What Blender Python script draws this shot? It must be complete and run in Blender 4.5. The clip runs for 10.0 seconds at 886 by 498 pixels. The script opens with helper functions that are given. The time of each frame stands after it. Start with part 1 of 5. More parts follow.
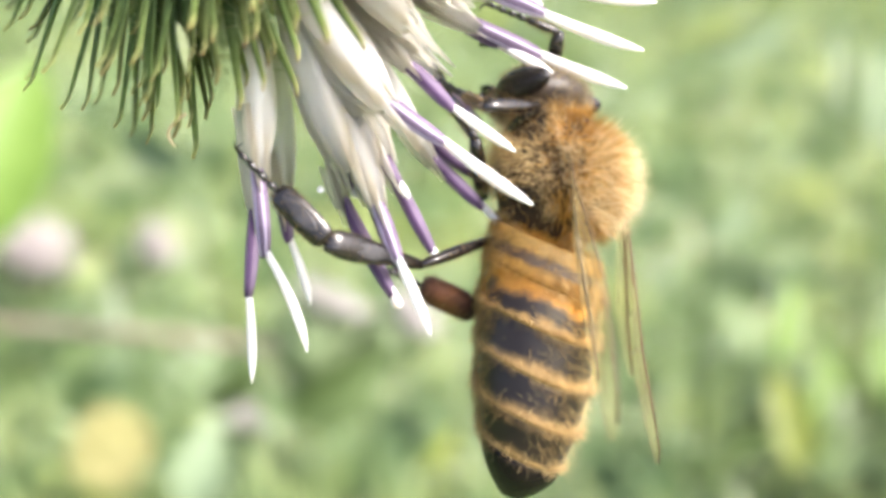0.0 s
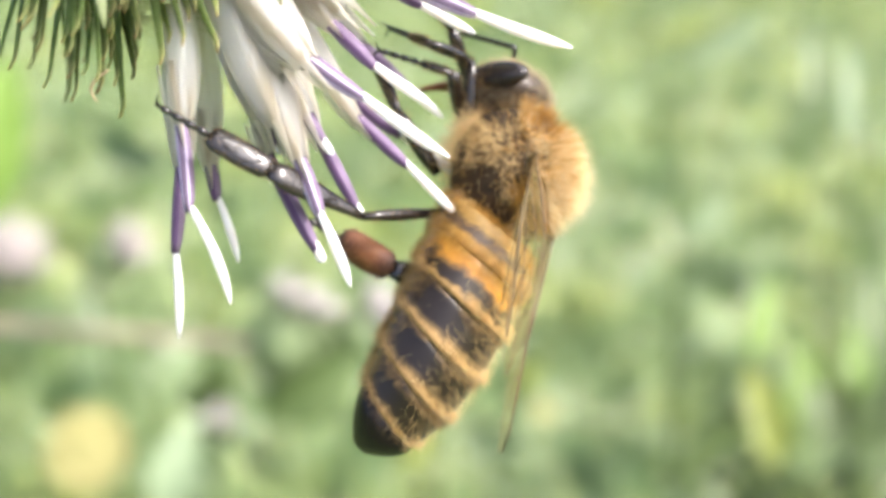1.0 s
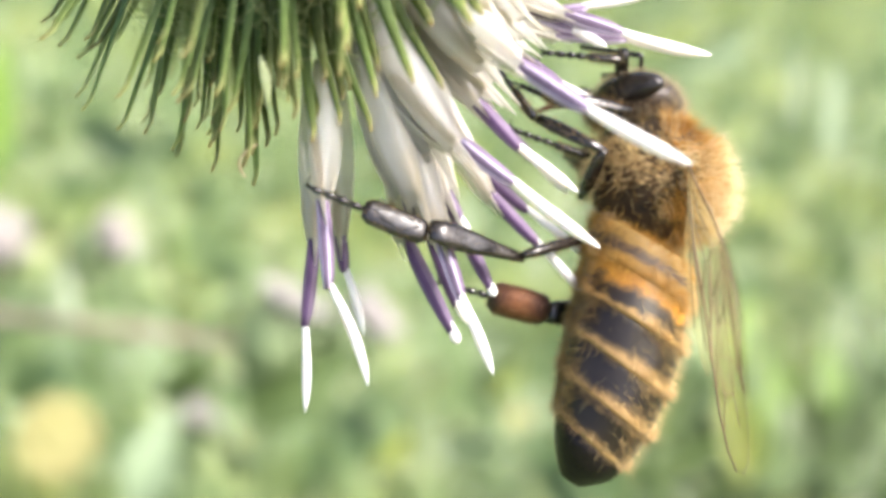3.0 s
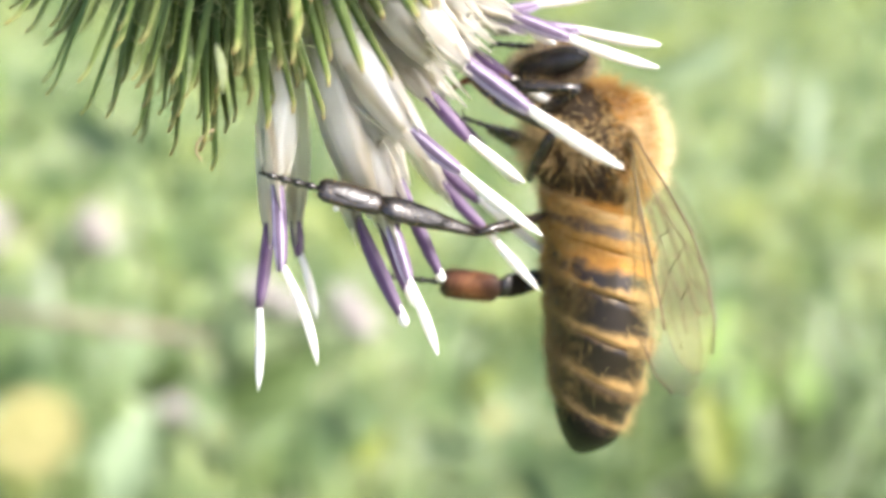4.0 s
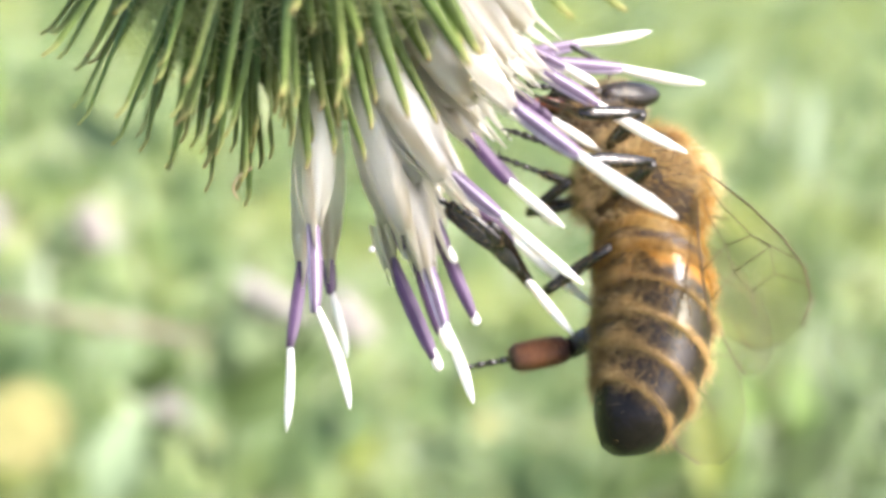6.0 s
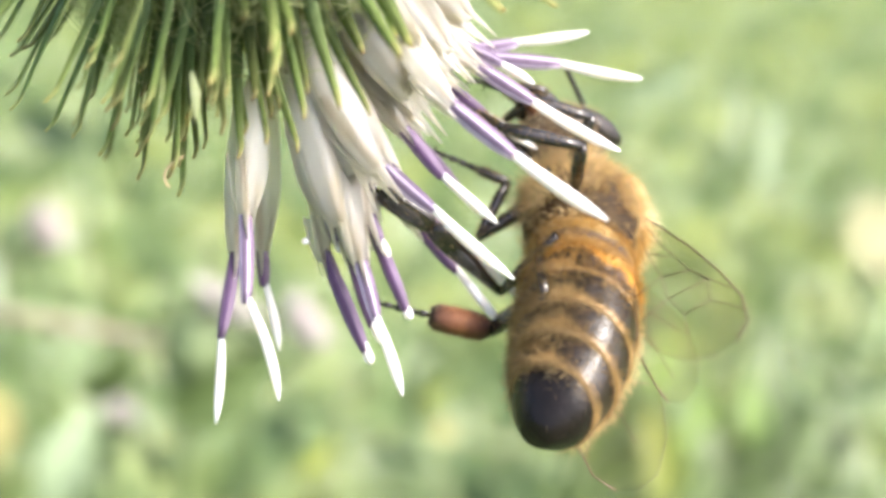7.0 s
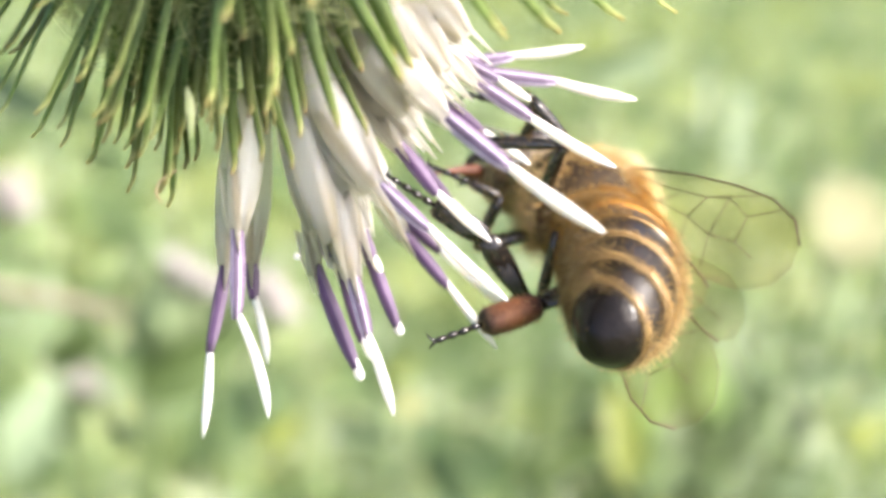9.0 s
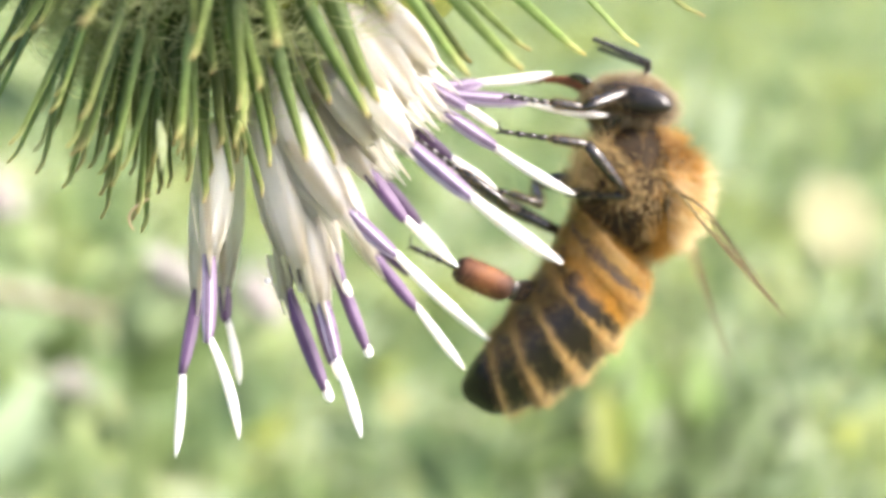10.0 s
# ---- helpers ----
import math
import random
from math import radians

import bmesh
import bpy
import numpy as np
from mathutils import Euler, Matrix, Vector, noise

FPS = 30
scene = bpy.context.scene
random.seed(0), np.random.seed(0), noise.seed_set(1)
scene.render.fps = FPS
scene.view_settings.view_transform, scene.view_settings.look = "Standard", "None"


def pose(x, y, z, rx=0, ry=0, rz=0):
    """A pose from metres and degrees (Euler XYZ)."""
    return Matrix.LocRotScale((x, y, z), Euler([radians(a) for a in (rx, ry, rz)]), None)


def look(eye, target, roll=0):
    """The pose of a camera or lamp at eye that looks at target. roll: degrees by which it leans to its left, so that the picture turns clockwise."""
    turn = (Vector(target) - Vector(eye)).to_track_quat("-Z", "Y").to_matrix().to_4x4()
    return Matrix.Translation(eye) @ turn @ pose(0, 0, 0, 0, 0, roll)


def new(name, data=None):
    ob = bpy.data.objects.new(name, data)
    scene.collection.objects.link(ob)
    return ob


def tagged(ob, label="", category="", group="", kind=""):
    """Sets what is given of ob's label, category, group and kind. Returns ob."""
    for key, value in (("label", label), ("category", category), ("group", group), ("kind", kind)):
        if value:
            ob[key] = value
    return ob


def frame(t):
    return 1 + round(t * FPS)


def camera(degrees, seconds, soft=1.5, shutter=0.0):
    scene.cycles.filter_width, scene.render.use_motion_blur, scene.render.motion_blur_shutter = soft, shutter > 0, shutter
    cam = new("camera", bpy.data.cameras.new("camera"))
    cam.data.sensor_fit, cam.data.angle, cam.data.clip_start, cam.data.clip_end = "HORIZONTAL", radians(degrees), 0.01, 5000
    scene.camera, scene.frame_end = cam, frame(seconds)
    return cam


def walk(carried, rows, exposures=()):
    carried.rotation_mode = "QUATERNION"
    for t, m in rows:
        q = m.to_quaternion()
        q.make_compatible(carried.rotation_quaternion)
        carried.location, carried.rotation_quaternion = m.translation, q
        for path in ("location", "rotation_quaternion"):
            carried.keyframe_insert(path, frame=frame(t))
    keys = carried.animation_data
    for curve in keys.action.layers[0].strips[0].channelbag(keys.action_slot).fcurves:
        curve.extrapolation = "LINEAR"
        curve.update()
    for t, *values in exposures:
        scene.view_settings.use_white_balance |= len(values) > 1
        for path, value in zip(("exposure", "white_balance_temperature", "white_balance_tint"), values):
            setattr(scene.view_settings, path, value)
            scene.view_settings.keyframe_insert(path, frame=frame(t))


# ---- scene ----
cam = camera(45.0, 10.0, 3.6)

# Everything near the flower is laid out in millimetres along the axes of the first view (x right, y ahead, z up);
# STAGE carries those axes into the world, where the camera looks down on the meadow.
MM = 0.001
TILT = -24.0
STAGE = pose(0, 0, 0.36, TILT, 0, 0)


def stage(x, y, z):
    return STAGE @ Vector((x * MM, y * MM, z * MM))


# seconds, millimetres right, ahead, up, and degrees of yaw, pitch, lean
CAMERA = [
    (0, 0.00, 0.00, 0.00, 0.00, 0.00, 0.00),
    (0.5, 0.86, -0.47, -0.01, -0.53, 0.28, 0.03),
    (1, 1.71, -0.68, -1.41, -1.07, 0.09, 0.36),
    (1.5, 0.62, 0.41, -3.10, -0.84, -0.33, 0.19),
    (2, -1.18, 0.79, -1.88, -1.21, -0.48, -1.08),
    (2.5, -3.38, 0.87, -0.09, -1.80, -0.43, -1.19),
    (2.7, -3.16, 0.25, 0.32, -2.17, -0.18, -1.50),
    (3.8, -3.54, -0.59, 1.97, -3.29, 0.07, -2.89),
    (4, -2.26, -1.37, 0.63, -3.50, 0.08, -3.04),
    (4.5, -2.14, -1.36, 0.93, -3.64, 0.11, -3.54),
    (5, -2.40, -0.64, 1.00, -3.47, -0.01, -3.89),
    (5.2, -2.41, -0.68, 1.90, -3.40, 0.07, -4.09),
    (6.3, -3.86, -0.71, 1.62, -4.22, 0.25, -4.85),
    (6.5, -2.87, -0.88, 1.40, -4.47, 0.34, -5.30),
    (7, -2.75, -0.85, 1.45, -5.96, 0.80, -5.51),
    (7.5, -3.06, -0.58, -0.09, -6.71, 0.36, -5.11),
    (8, -3.06, -0.25, 0.67, -7.56, -0.09, -5.12),
    (8.5, -2.80, -0.63, 2.42, -8.02, -0.34, -6.38),
    (9, -3.63, -0.52, 2.71, -7.73, -0.49, -6.66),
    (9.5, -2.98, -1.03, 2.58, -7.88, -0.38, -6.84),
    (9.7, -3.11, -1.23, 3.49, -8.50, -0.33, -7.03),
    (10, -3.19, -1.34, 3.64, -8.30, -0.59, -6.87),
]
walk(cam, [(t, STAGE @ pose(x * MM, y * MM, z * MM, 90 + p, r, w)) for t, x, y, z, w, p, r in CAMERA],
     exposures=[(0.0, 1.69, 6150, 12), (2.5, 1.69, 6150, 12), (4.5, 1.75, 6150, 12), (10.0, 1.80, 6300, 13)])
cam.data.dof.use_dof = True
cam.data.dof.focus_distance = 0.0315
cam.data.dof.aperture_fstop = 40.0

# ---- light ----
SUN_DIR = Vector((0.58, -0.25, 0.77)).normalized()      # towards the sun
world = bpy.data.worlds.new("sky")
scene.world = world
world.use_nodes = True
wn = world.node_tree
sky = wn.nodes.new("ShaderNodeTexSky")
sky.sky_type, sky.sun_disc = "NISHITA", False
sky.sun_elevation = math.asin(SUN_DIR.z)
sky.sun_rotation = math.atan2(SUN_DIR.x, SUN_DIR.y)
sky.air_density, sky.dust_density, sky.ozone_density = 0.8, 7.0, 0.6
wn.links.new(sky.outputs[0], wn.nodes["Background"].inputs[0])
wn.nodes["Background"].inputs[1].default_value = 0.15
sun = new("sun", bpy.data.lights.new("sun", "SUN"))
sun.data.energy, sun.data.angle, sun.data.color = 2.3, radians(14.0), (1.0, 0.95, 0.86)
sun.matrix_world = look(SUN_DIR * 5, (0, 0, 0))


# ---- materials ----
def material(name, base, rough=0.5, second=None, scale=400.0, detail=4.0, bump=0.0, bump_scale=None, coat=0.0, sheen=0.0,
             transmit=0.0, per_piece=0.0, specular=0.5, stretch=(1, 1, 1), scatter=0.0):
    """Base colour varied at two scales by noise in object space, with relief and, where asked, a tint for each piece."""
    m = bpy.data.materials.new(name)
    m.use_nodes = True
    nt, ns = m.node_tree, m.node_tree.nodes
    b = ns["Principled BSDF"]
    co = ns.new("ShaderNodeTexCoord")
    mp = ns.new("ShaderNodeMapping")
    mp.inputs["Scale"].default_value = stretch
    nt.links.new(co.outputs["Object"], mp.inputs[0])
    n1, n2 = ns.new("ShaderNodeTexNoise"), ns.new("ShaderNodeTexNoise")
    n1.inputs["Scale"].default_value, n1.inputs["Detail"].default_value = scale, detail
    n2.inputs["Scale"].default_value, n2.inputs["Detail"].default_value = scale * 6, 2
    for n in (n1, n2):
        nt.links.new(mp.outputs[0], n.inputs["Vector"])
    add = ns.new("ShaderNodeMath")
    add.operation = "ADD"
    half = ns.new("ShaderNodeMath")
    half.operation, half.inputs[1].default_value = "MULTIPLY", 0.4
    nt.links.new(n2.outputs[0], half.inputs[0])
    nt.links.new(n1.outputs[0], add.inputs[0])
    nt.links.new(half.outputs[0], add.inputs[1])
    ramp = ns.new("ShaderNodeValToRGB")
    second = second or [c * 0.7 for c in base]
    ramp.color_ramp.elements[0].position, ramp.color_ramp.elements[0].color = 0.45, (*second, 1)
    ramp.color_ramp.elements[1].position, ramp.color_ramp.elements[1].color = 0.95, (*base, 1)
    nt.links.new(add.outputs[0], ramp.inputs[0])
    out = ramp.outputs[0]
    if per_piece:
        info, hsv, mr = ns.new("ShaderNodeObjectInfo"), ns.new("ShaderNodeHueSaturation"), ns.new("ShaderNodeMapRange")
        mr.inputs[3].default_value, mr.inputs[4].default_value = 1 - per_piece, 1 + per_piece
        nt.links.new(info.outputs["Random"], mr.inputs[0])
        nt.links.new(mr.outputs[0], hsv.inputs["Value"])
        nt.links.new(out, hsv.inputs["Color"])
        out = hsv.outputs[0]
    nt.links.new(out, b.inputs["Base Color"])
    b.inputs["Roughness"].default_value = rough
    b.inputs["Specular IOR Level"].default_value = specular
    b.inputs["Coat Weight"].default_value = coat
    b.inputs["Coat Roughness"].default_value = 0.15
    b.inputs["Sheen Weight"].default_value = sheen
    if scatter:
        b.inputs["Subsurface Weight"].default_value, b.inputs["Subsurface Scale"].default_value = 0.95, scatter
        b.inputs["Subsurface Radius"].default_value = (1.0, 0.9, 0.8)
    if bump:
        bp, n3 = ns.new("ShaderNodeBump"), ns.new("ShaderNodeTexNoise")
        n3.inputs["Scale"].default_value = bump_scale or scale * 3
        nt.links.new(mp.outputs[0], n3.inputs["Vector"])
        bp.inputs["Strength"].default_value, bp.inputs["Distance"].default_value = bump, 0.0001
        nt.links.new(n3.outputs[0], bp.inputs["Height"])
        nt.links.new(bp.outputs[0], b.inputs["Normal"])
    if transmit:
        mix, tr, mo = ns.new("ShaderNodeMixShader"), ns.new("ShaderNodeBsdfTranslucent"), ns["Material Output"]
        nt.links.new(out, tr.inputs[0])
        mix.inputs[0].default_value = transmit
        nt.links.new(b.outputs[0], mix.inputs[1])
        nt.links.new(tr.outputs[0], mix.inputs[2])
        nt.links.new(mix.outputs[0], mo.inputs[0])
    return m


def banded(name, stops, rough=0.4, wobble=0.25, scale=900.0, axis="X", length=1.0, coat=0.0, transmit=0.0, bump=0.0, blotch=0.25, slant=0.0, specular=0.5, per_piece=0.0):
    """Colours in bands along one axis of the object, their borders broken by noise. length: metres from 0 to 1."""
    m = bpy.data.materials.new(name)
    m.use_nodes = True
    nt, ns = m.node_tree, m.node_tree.nodes
    b = ns["Principled BSDF"]
    co, sep, nz = ns.new("ShaderNodeTexCoord"), ns.new("ShaderNodeSeparateXYZ"), ns.new("ShaderNodeTexNoise")
    nt.links.new(co.outputs["Object"], sep.inputs[0])
    nz.inputs["Scale"].default_value, nz.inputs["Detail"].default_value = scale, 5
    nt.links.new(co.outputs["Object"], nz.inputs["Vector"])
    sc, wb, ad = (ns.new("ShaderNodeMath") for _ in range(3))
    sc.operation, sc.inputs[1].default_value = "MULTIPLY", 1.0 / length
    if slant:
        dot = ns.new("ShaderNodeVectorMath")
        dot.operation, dot.inputs[1].default_value = "DOT_PRODUCT", (1, 0, slant)
        nt.links.new(co.outputs["Object"], dot.inputs[0])
        nt.links.new(dot.outputs["Value"], sc.inputs[0])
    else:
        nt.links.new(sep.outputs[axis], sc.inputs[0])
    wb.operation, wb.inputs[1].default_value, wb.inputs[2].default_value = "MULTIPLY_ADD", wobble, -wobble / 2
    nt.links.new(nz.outputs[0], wb.inputs[0])
    ad.operation = "ADD"
    nt.links.new(sc.outputs[0], ad.inputs[0])
    nt.links.new(wb.outputs[0], ad.inputs[1])
    ramp = ns.new("ShaderNodeValToRGB")
    e = ramp.color_ramp.elements
    while len(e) < len(stops):
        e.new(0.5)
    for k, (p, c) in enumerate(stops):
        e[k].position, e[k].color = p, (*c, 1)
    nt.links.new(ad.outputs[0], ramp.inputs[0])
    n2, mr, mul = ns.new("ShaderNodeTexNoise"), ns.new("ShaderNodeMapRange"), ns.new("ShaderNodeMix")
    n2.inputs["Scale"].default_value, n2.inputs["Detail"].default_value = scale * 2.5, 3
    nt.links.new(co.outputs["Object"], n2.inputs["Vector"])
    mr.inputs[3].default_value, mr.inputs[4].default_value = 1 - blotch, 1 + blotch
    nt.links.new(n2.outputs[0], mr.inputs[0])
    hsv = ns.new("ShaderNodeHueSaturation")
    nt.links.new(mr.outputs[0], hsv.inputs["Value"])
    nt.links.new(ramp.outputs[0], hsv.inputs["Color"])
    ns.remove(mul)
    if per_piece:
        info, pm, tone = ns.new("ShaderNodeObjectInfo"), ns.new("ShaderNodeMapRange"), ns.new("ShaderNodeMath")
        pm.inputs[3].default_value, pm.inputs[4].default_value = 1 - per_piece, 1 + per_piece
        nt.links.new(info.outputs["Random"], pm.inputs[0])
        tone.operation = "MULTIPLY"
        nt.links.new(mr.outputs[0], tone.inputs[0])
        nt.links.new(pm.outputs[0], tone.inputs[1])
        nt.links.new(tone.outputs[0], hsv.inputs["Value"])
        hue = ns.new("ShaderNodeMapRange")
        hue.inputs[3].default_value, hue.inputs[4].default_value = 0.482, 0.512
        nt.links.new(info.outputs["Random"], hue.inputs[0])
        nt.links.new(hue.outputs[0], hsv.inputs["Hue"])
    nt.links.new(hsv.outputs[0], b.inputs["Base Color"])
    b.inputs["Roughness"].default_value = rough
    b.inputs["Specular IOR Level"].default_value = specular
    b.inputs["Coat Weight"].default_value = coat
    b.inputs["Coat Roughness"].default_value = 0.2
    if bump:
        bp = ns.new("ShaderNodeBump")
        bp.inputs["Strength"].default_value, bp.inputs["Distance"].default_value = bump, 0.00005
        nt.links.new(n2.outputs[0], bp.inputs["Height"])
        nt.links.new(bp.outputs[0], b.inputs["Normal"])
    if transmit:
        mix, tr, mo = ns.new("ShaderNodeMixShader"), ns.new("ShaderNodeBsdfTranslucent"), ns["Material Output"]
        nt.links.new(hsv.outputs[0], tr.inputs[0])
        mix.inputs[0].default_value = transmit
        nt.links.new(b.outputs[0], mix.inputs[1])
        nt.links.new(tr.outputs[0], mix.inputs[2])
        nt.links.new(mix.outputs[0], mo.inputs[0])
    return m


SLANT = 0.40      # the rings of the abdomen lean back towards the top
BLACK = (0.013, 0.009, 0.006)
M_CHITIN = material("black_chitin", (0.016, 0.012, 0.010), 0.24, (0.007, 0.006, 0.005), 1200, coat=0.0, bump=0.18, bump_scale=5000, specular=0.7)
M_THORAX = material("thorax_skin", (0.070, 0.045, 0.020), 0.8, (0.012, 0.009, 0.007), 900, bump=0.4, specular=0.15)
M_HEAD = material("head_skin", (0.07, 0.045, 0.025), 0.5, (0.02, 0.014, 0.01), 900, bump=0.3)
M_EYE = material("compound_eye", (0.02, 0.015, 0.013), 0.20, (0.008, 0.006, 0.006), 2500, coat=0.0, bump=0.4, bump_scale=14000)
M_FUR = material("tawny_fur", (0.78, 0.49, 0.12), 0.6, (0.36, 0.20, 0.04), 900, transmit=0.62)
M_PALE_FUR = material("pale_fur", (0.88, 0.73, 0.42), 0.6, (0.60, 0.44, 0.19), 700, transmit=0.5)
M_FACE_FUR = material("grey_face_fur", (0.62, 0.53, 0.36), 0.6, (0.38, 0.31, 0.19), 700, transmit=0.45)
M_BACKLIT_FUR = material("backlit_cream_fur", (0.93, 0.85, 0.62), 0.6, (0.84, 0.69, 0.38), 700, transmit=0.55)
M_FRINGE = material("tan_fringe", (0.66, 0.49, 0.24), 0.6, (0.38, 0.25, 0.10), 700, transmit=0.5)
M_FLANK = material("straw_hair", (0.58, 0.42, 0.18), 0.6, (0.30, 0.20, 0.07), 700, transmit=0.5)
M_BAND_HAIR = material("tan_hair", (0.40, 0.275, 0.12), 0.6, (0.21, 0.135, 0.05), 700, transmit=0.5)
M_FIRST = banded("tan_segment", [(0.0, (0.19, 0.12, 0.03)), (0.34, (0.22, 0.135, 0.03)), (0.48, (0.05, 0.03, 0.015)), (0.66, (0.05, 0.03, 0.015)), (0.82, (0.26, 0.145, 0.022)), (1.0, (0.27, 0.14, 0.02))],
                 0.6, 0.5, 1100, length=-1.15 * MM, slant=SLANT, coat=0.0, bump=0.15)
M_SECOND = banded("orange_black_segment", [(0.0, (0.30, 0.17, 0.03)), (0.30, (0.36, 0.165, 0.018)), (0.44, (0.10, 0.055, 0.016)), (0.54, BLACK), (0.76, BLACK), (0.90, (0.24, 0.15, 0.05)), (1.0, (0.28, 0.17, 0.06))],
                  0.30, 1.1, 900, length=-1.35 * MM, slant=SLANT, specular=0.42, bump=0.15, blotch=0.3)
M_SEGMENT = banded("banded_segment", [(0.0, (0.09, 0.058, 0.025)), (0.12, BLACK), (0.64, BLACK), (0.76, (0.08, 0.053, 0.022)), (0.88, (0.25, 0.16, 0.06)), (1.0, (0.28, 0.18, 0.07))],
                   0.30, 0.8, 900, length=-1.3 * MM, slant=SLANT, specular=0.42, bump=0.15, blotch=0.3)
M_TAIL = material("black_tail", (0.012, 0.009, 0.008), 0.24, (0.007, 0.006, 0.005), 1500, specular=0.22, coat=0.0, bump=0.3, bump_scale=4000)
M_SHEEN_PLATE = material("sheen_grey_plate", (0.060, 0.058, 0.062), 0.32, (0.010, 0.009, 0.009), 1700, specular=0.35, bump=0.3, bump_scale=4000)
M_POLLEN = banded("rust_pollen", [(0.0, (0.025, 0.011, 0.006)), (0.22, (0.075, 0.024, 0.008)), (0.45, (0.16, 0.058, 0.016)), (0.75, (0.105, 0.036, 0.012)), (1.0, (0.025, 0.011, 0.006))],
                  0.7, 0.5, 1500, length=1.96 * MM, bump=0.5, blotch=0.5)
M_COMB = material("brown_comb", (0.22, 0.09, 0.03), 0.6, (0.05, 0.02, 0.01), 1500)
M_TONGUE = material("red_brown_tongue", (0.20, 0.06, 0.02), 0.4, (0.08, 0.02, 0.01), 1200)
M_VEIN = material("wing_vein", (0.10, 0.06, 0.022), 0.5, (0.07, 0.04, 0.015), 900)
M_STIGMA = material("white_style", (0.84, 0.83, 0.80), 0.8, (0.72, 0.69, 0.68), 1500, transmit=0.2, specular=0.1, bump=0.2, bump_scale=4000, scatter=0.0004)
M_ANTHER = banded("purple_anthers", [(0.0, (0.175, 0.132, 0.20)), (0.5, (0.120, 0.083, 0.140)), (1.0, (0.080, 0.047, 0.095))], 0.75, 0.8, 700, axis="Z",
                  length=3 * MM, transmit=0.2, blotch=0.35, specular=0.15)
M_ANTHER_DARK = banded("dark_purple_anthers", [(0.0, (0.115, 0.07, 0.14)), (0.5, (0.075, 0.04, 0.09)), (1.0, (0.05, 0.024, 0.06))], 0.75, 0.8, 700,
                       axis="Z", length=3 * MM, transmit=0.15, blotch=0.35, specular=0.15)
M_LILAC = material("lilac_anthers", (0.58, 0.52, 0.64), 0.75, (0.36, 0.29, 0.46), 700, transmit=0.25, specular=0.15)
M_COROLLA = material("white_corolla", (0.90, 0.87, 0.79), 0.95, (0.84, 0.80, 0.70), 900, transmit=0.40, stretch=(1, 1, 0.12), bump=0.10, bump_scale=1800, specular=0.03, scatter=0.0045)
M_CORE = material("green_core", (0.30, 0.33, 0.07), 0.7, (0.17, 0.20, 0.035), 700, bump=0.4)
# shaded olive root and sunlit grey-green middle are painted along each bract; yellow tip
M_BRACT = banded("green_bract", [(0.0, (0.13, 0.165, 0.026)), (0.25, (0.115, 0.160, 0.036)), (0.50, (0.155, 0.222, 0.088)), (0.74, (0.165, 0.228, 0.066)), (0.90, (0.205, 0.265, 0.075)), (0.965, (0.44, 0.44, 0.17)), (1.0, (0.42, 0.30, 0.12))],
                 0.55, 0.10, 900, axis="Z", length=7.0 * MM, transmit=0.5, blotch=0.4, bump=0.3, per_piece=0.36, specular=0.3)
M_PAPER = material("papery_scale", (0.46, 0.50, 0.33), 0.85, (0.30, 0.36, 0.16), 900, transmit=0.4, specular=0.1)
M_DRY = material("dry_bract_tip", (0.50, 0.40, 0.26), 0.8, (0.32, 0.23, 0.13), 900, transmit=0.3, specular=0.1)
M_WEB = material("cobweb_hair", (0.62, 0.66, 0.36), 0.6, (0.44, 0.50, 0.22), 500, transmit=0.4)
M_STEM = material("green_stem", (0.12, 0.17, 0.06), 0.55, (0.07, 0.10, 0.035), 300, bump=0.3, stretch=(1, 1, 0.1))
M_SOIL = material("meadow_ground", (0.09, 0.13, 0.04), 0.9, (0.05, 0.075, 0.022), 14, 6)


def wing_membrane():
    m = bpy.data.materials.new("wing_membrane")
    m.use_nodes = True
    nt, ns = m.node_tree, m.node_tree.nodes
    ns.remove(ns["Principled BSDF"])
    clear, gloss, tint, mix1, mix2 = (ns.new("ShaderNodeBsdfTransparent"), ns.new("ShaderNodeBsdfGlossy"), ns.new("ShaderNodeBsdfTranslucent"),
                                      ns.new("ShaderNodeMixShader"), ns.new("ShaderNodeMixShader"))
    co, nz, ramp = ns.new("ShaderNodeTexCoord"), ns.new("ShaderNodeTexNoise"), ns.new("ShaderNodeValToRGB")
    nz.inputs["Scale"].default_value = 500
    nt.links.new(co.outputs["Object"], nz.inputs["Vector"])
    ramp.color_ramp.elements[0].color, ramp.color_ramp.elements[1].color = (0.30, 0.27, 0.13, 1), (0.44, 0.40, 0.20, 1)
    nt.links.new(nz.outputs[0], ramp.inputs[0])
    nt.links.new(ramp.outputs[0], tint.inputs[0])
    clear.inputs[0].default_value = (0.93, 0.90, 0.80, 1)
    gloss.inputs["Roughness"].default_value = 0.45
    mix1.inputs[0].default_value, mix2.inputs[0].default_value = 0.15, 0.015
    nt.links.new(clear.outputs[0], mix1.inputs[1])
    nt.links.new(tint.outputs[0], mix1.inputs[2])
    nt.links.new(mix1.outputs[0], mix2.inputs[1])
    nt.links.new(gloss.outputs[0], mix2.inputs[2])
    nt.links.new(mix2.outputs[0], ns["Material Output"].inputs[0])
    return m


M_WING = wing_membrane()


# ---- mesh tools ----
def mesh_of(name, verts, faces, mat, smooth=True):
    me = bpy.data.meshes.new(name)
    me.from_pydata([tuple(v) for v in verts], [], faces)
    if smooth:
        me.polygons.foreach_set("use_smooth", [True] * len(me.polygons))
    me.materials.append(mat)
    me.update()
    return me


def part(name, me, parent, m=None, label=""):
    ob = new(name, me)
    ob.parent = parent
    if m is not None:
        ob.matrix_basis = m
    return tagged(ob, label) if label else ob


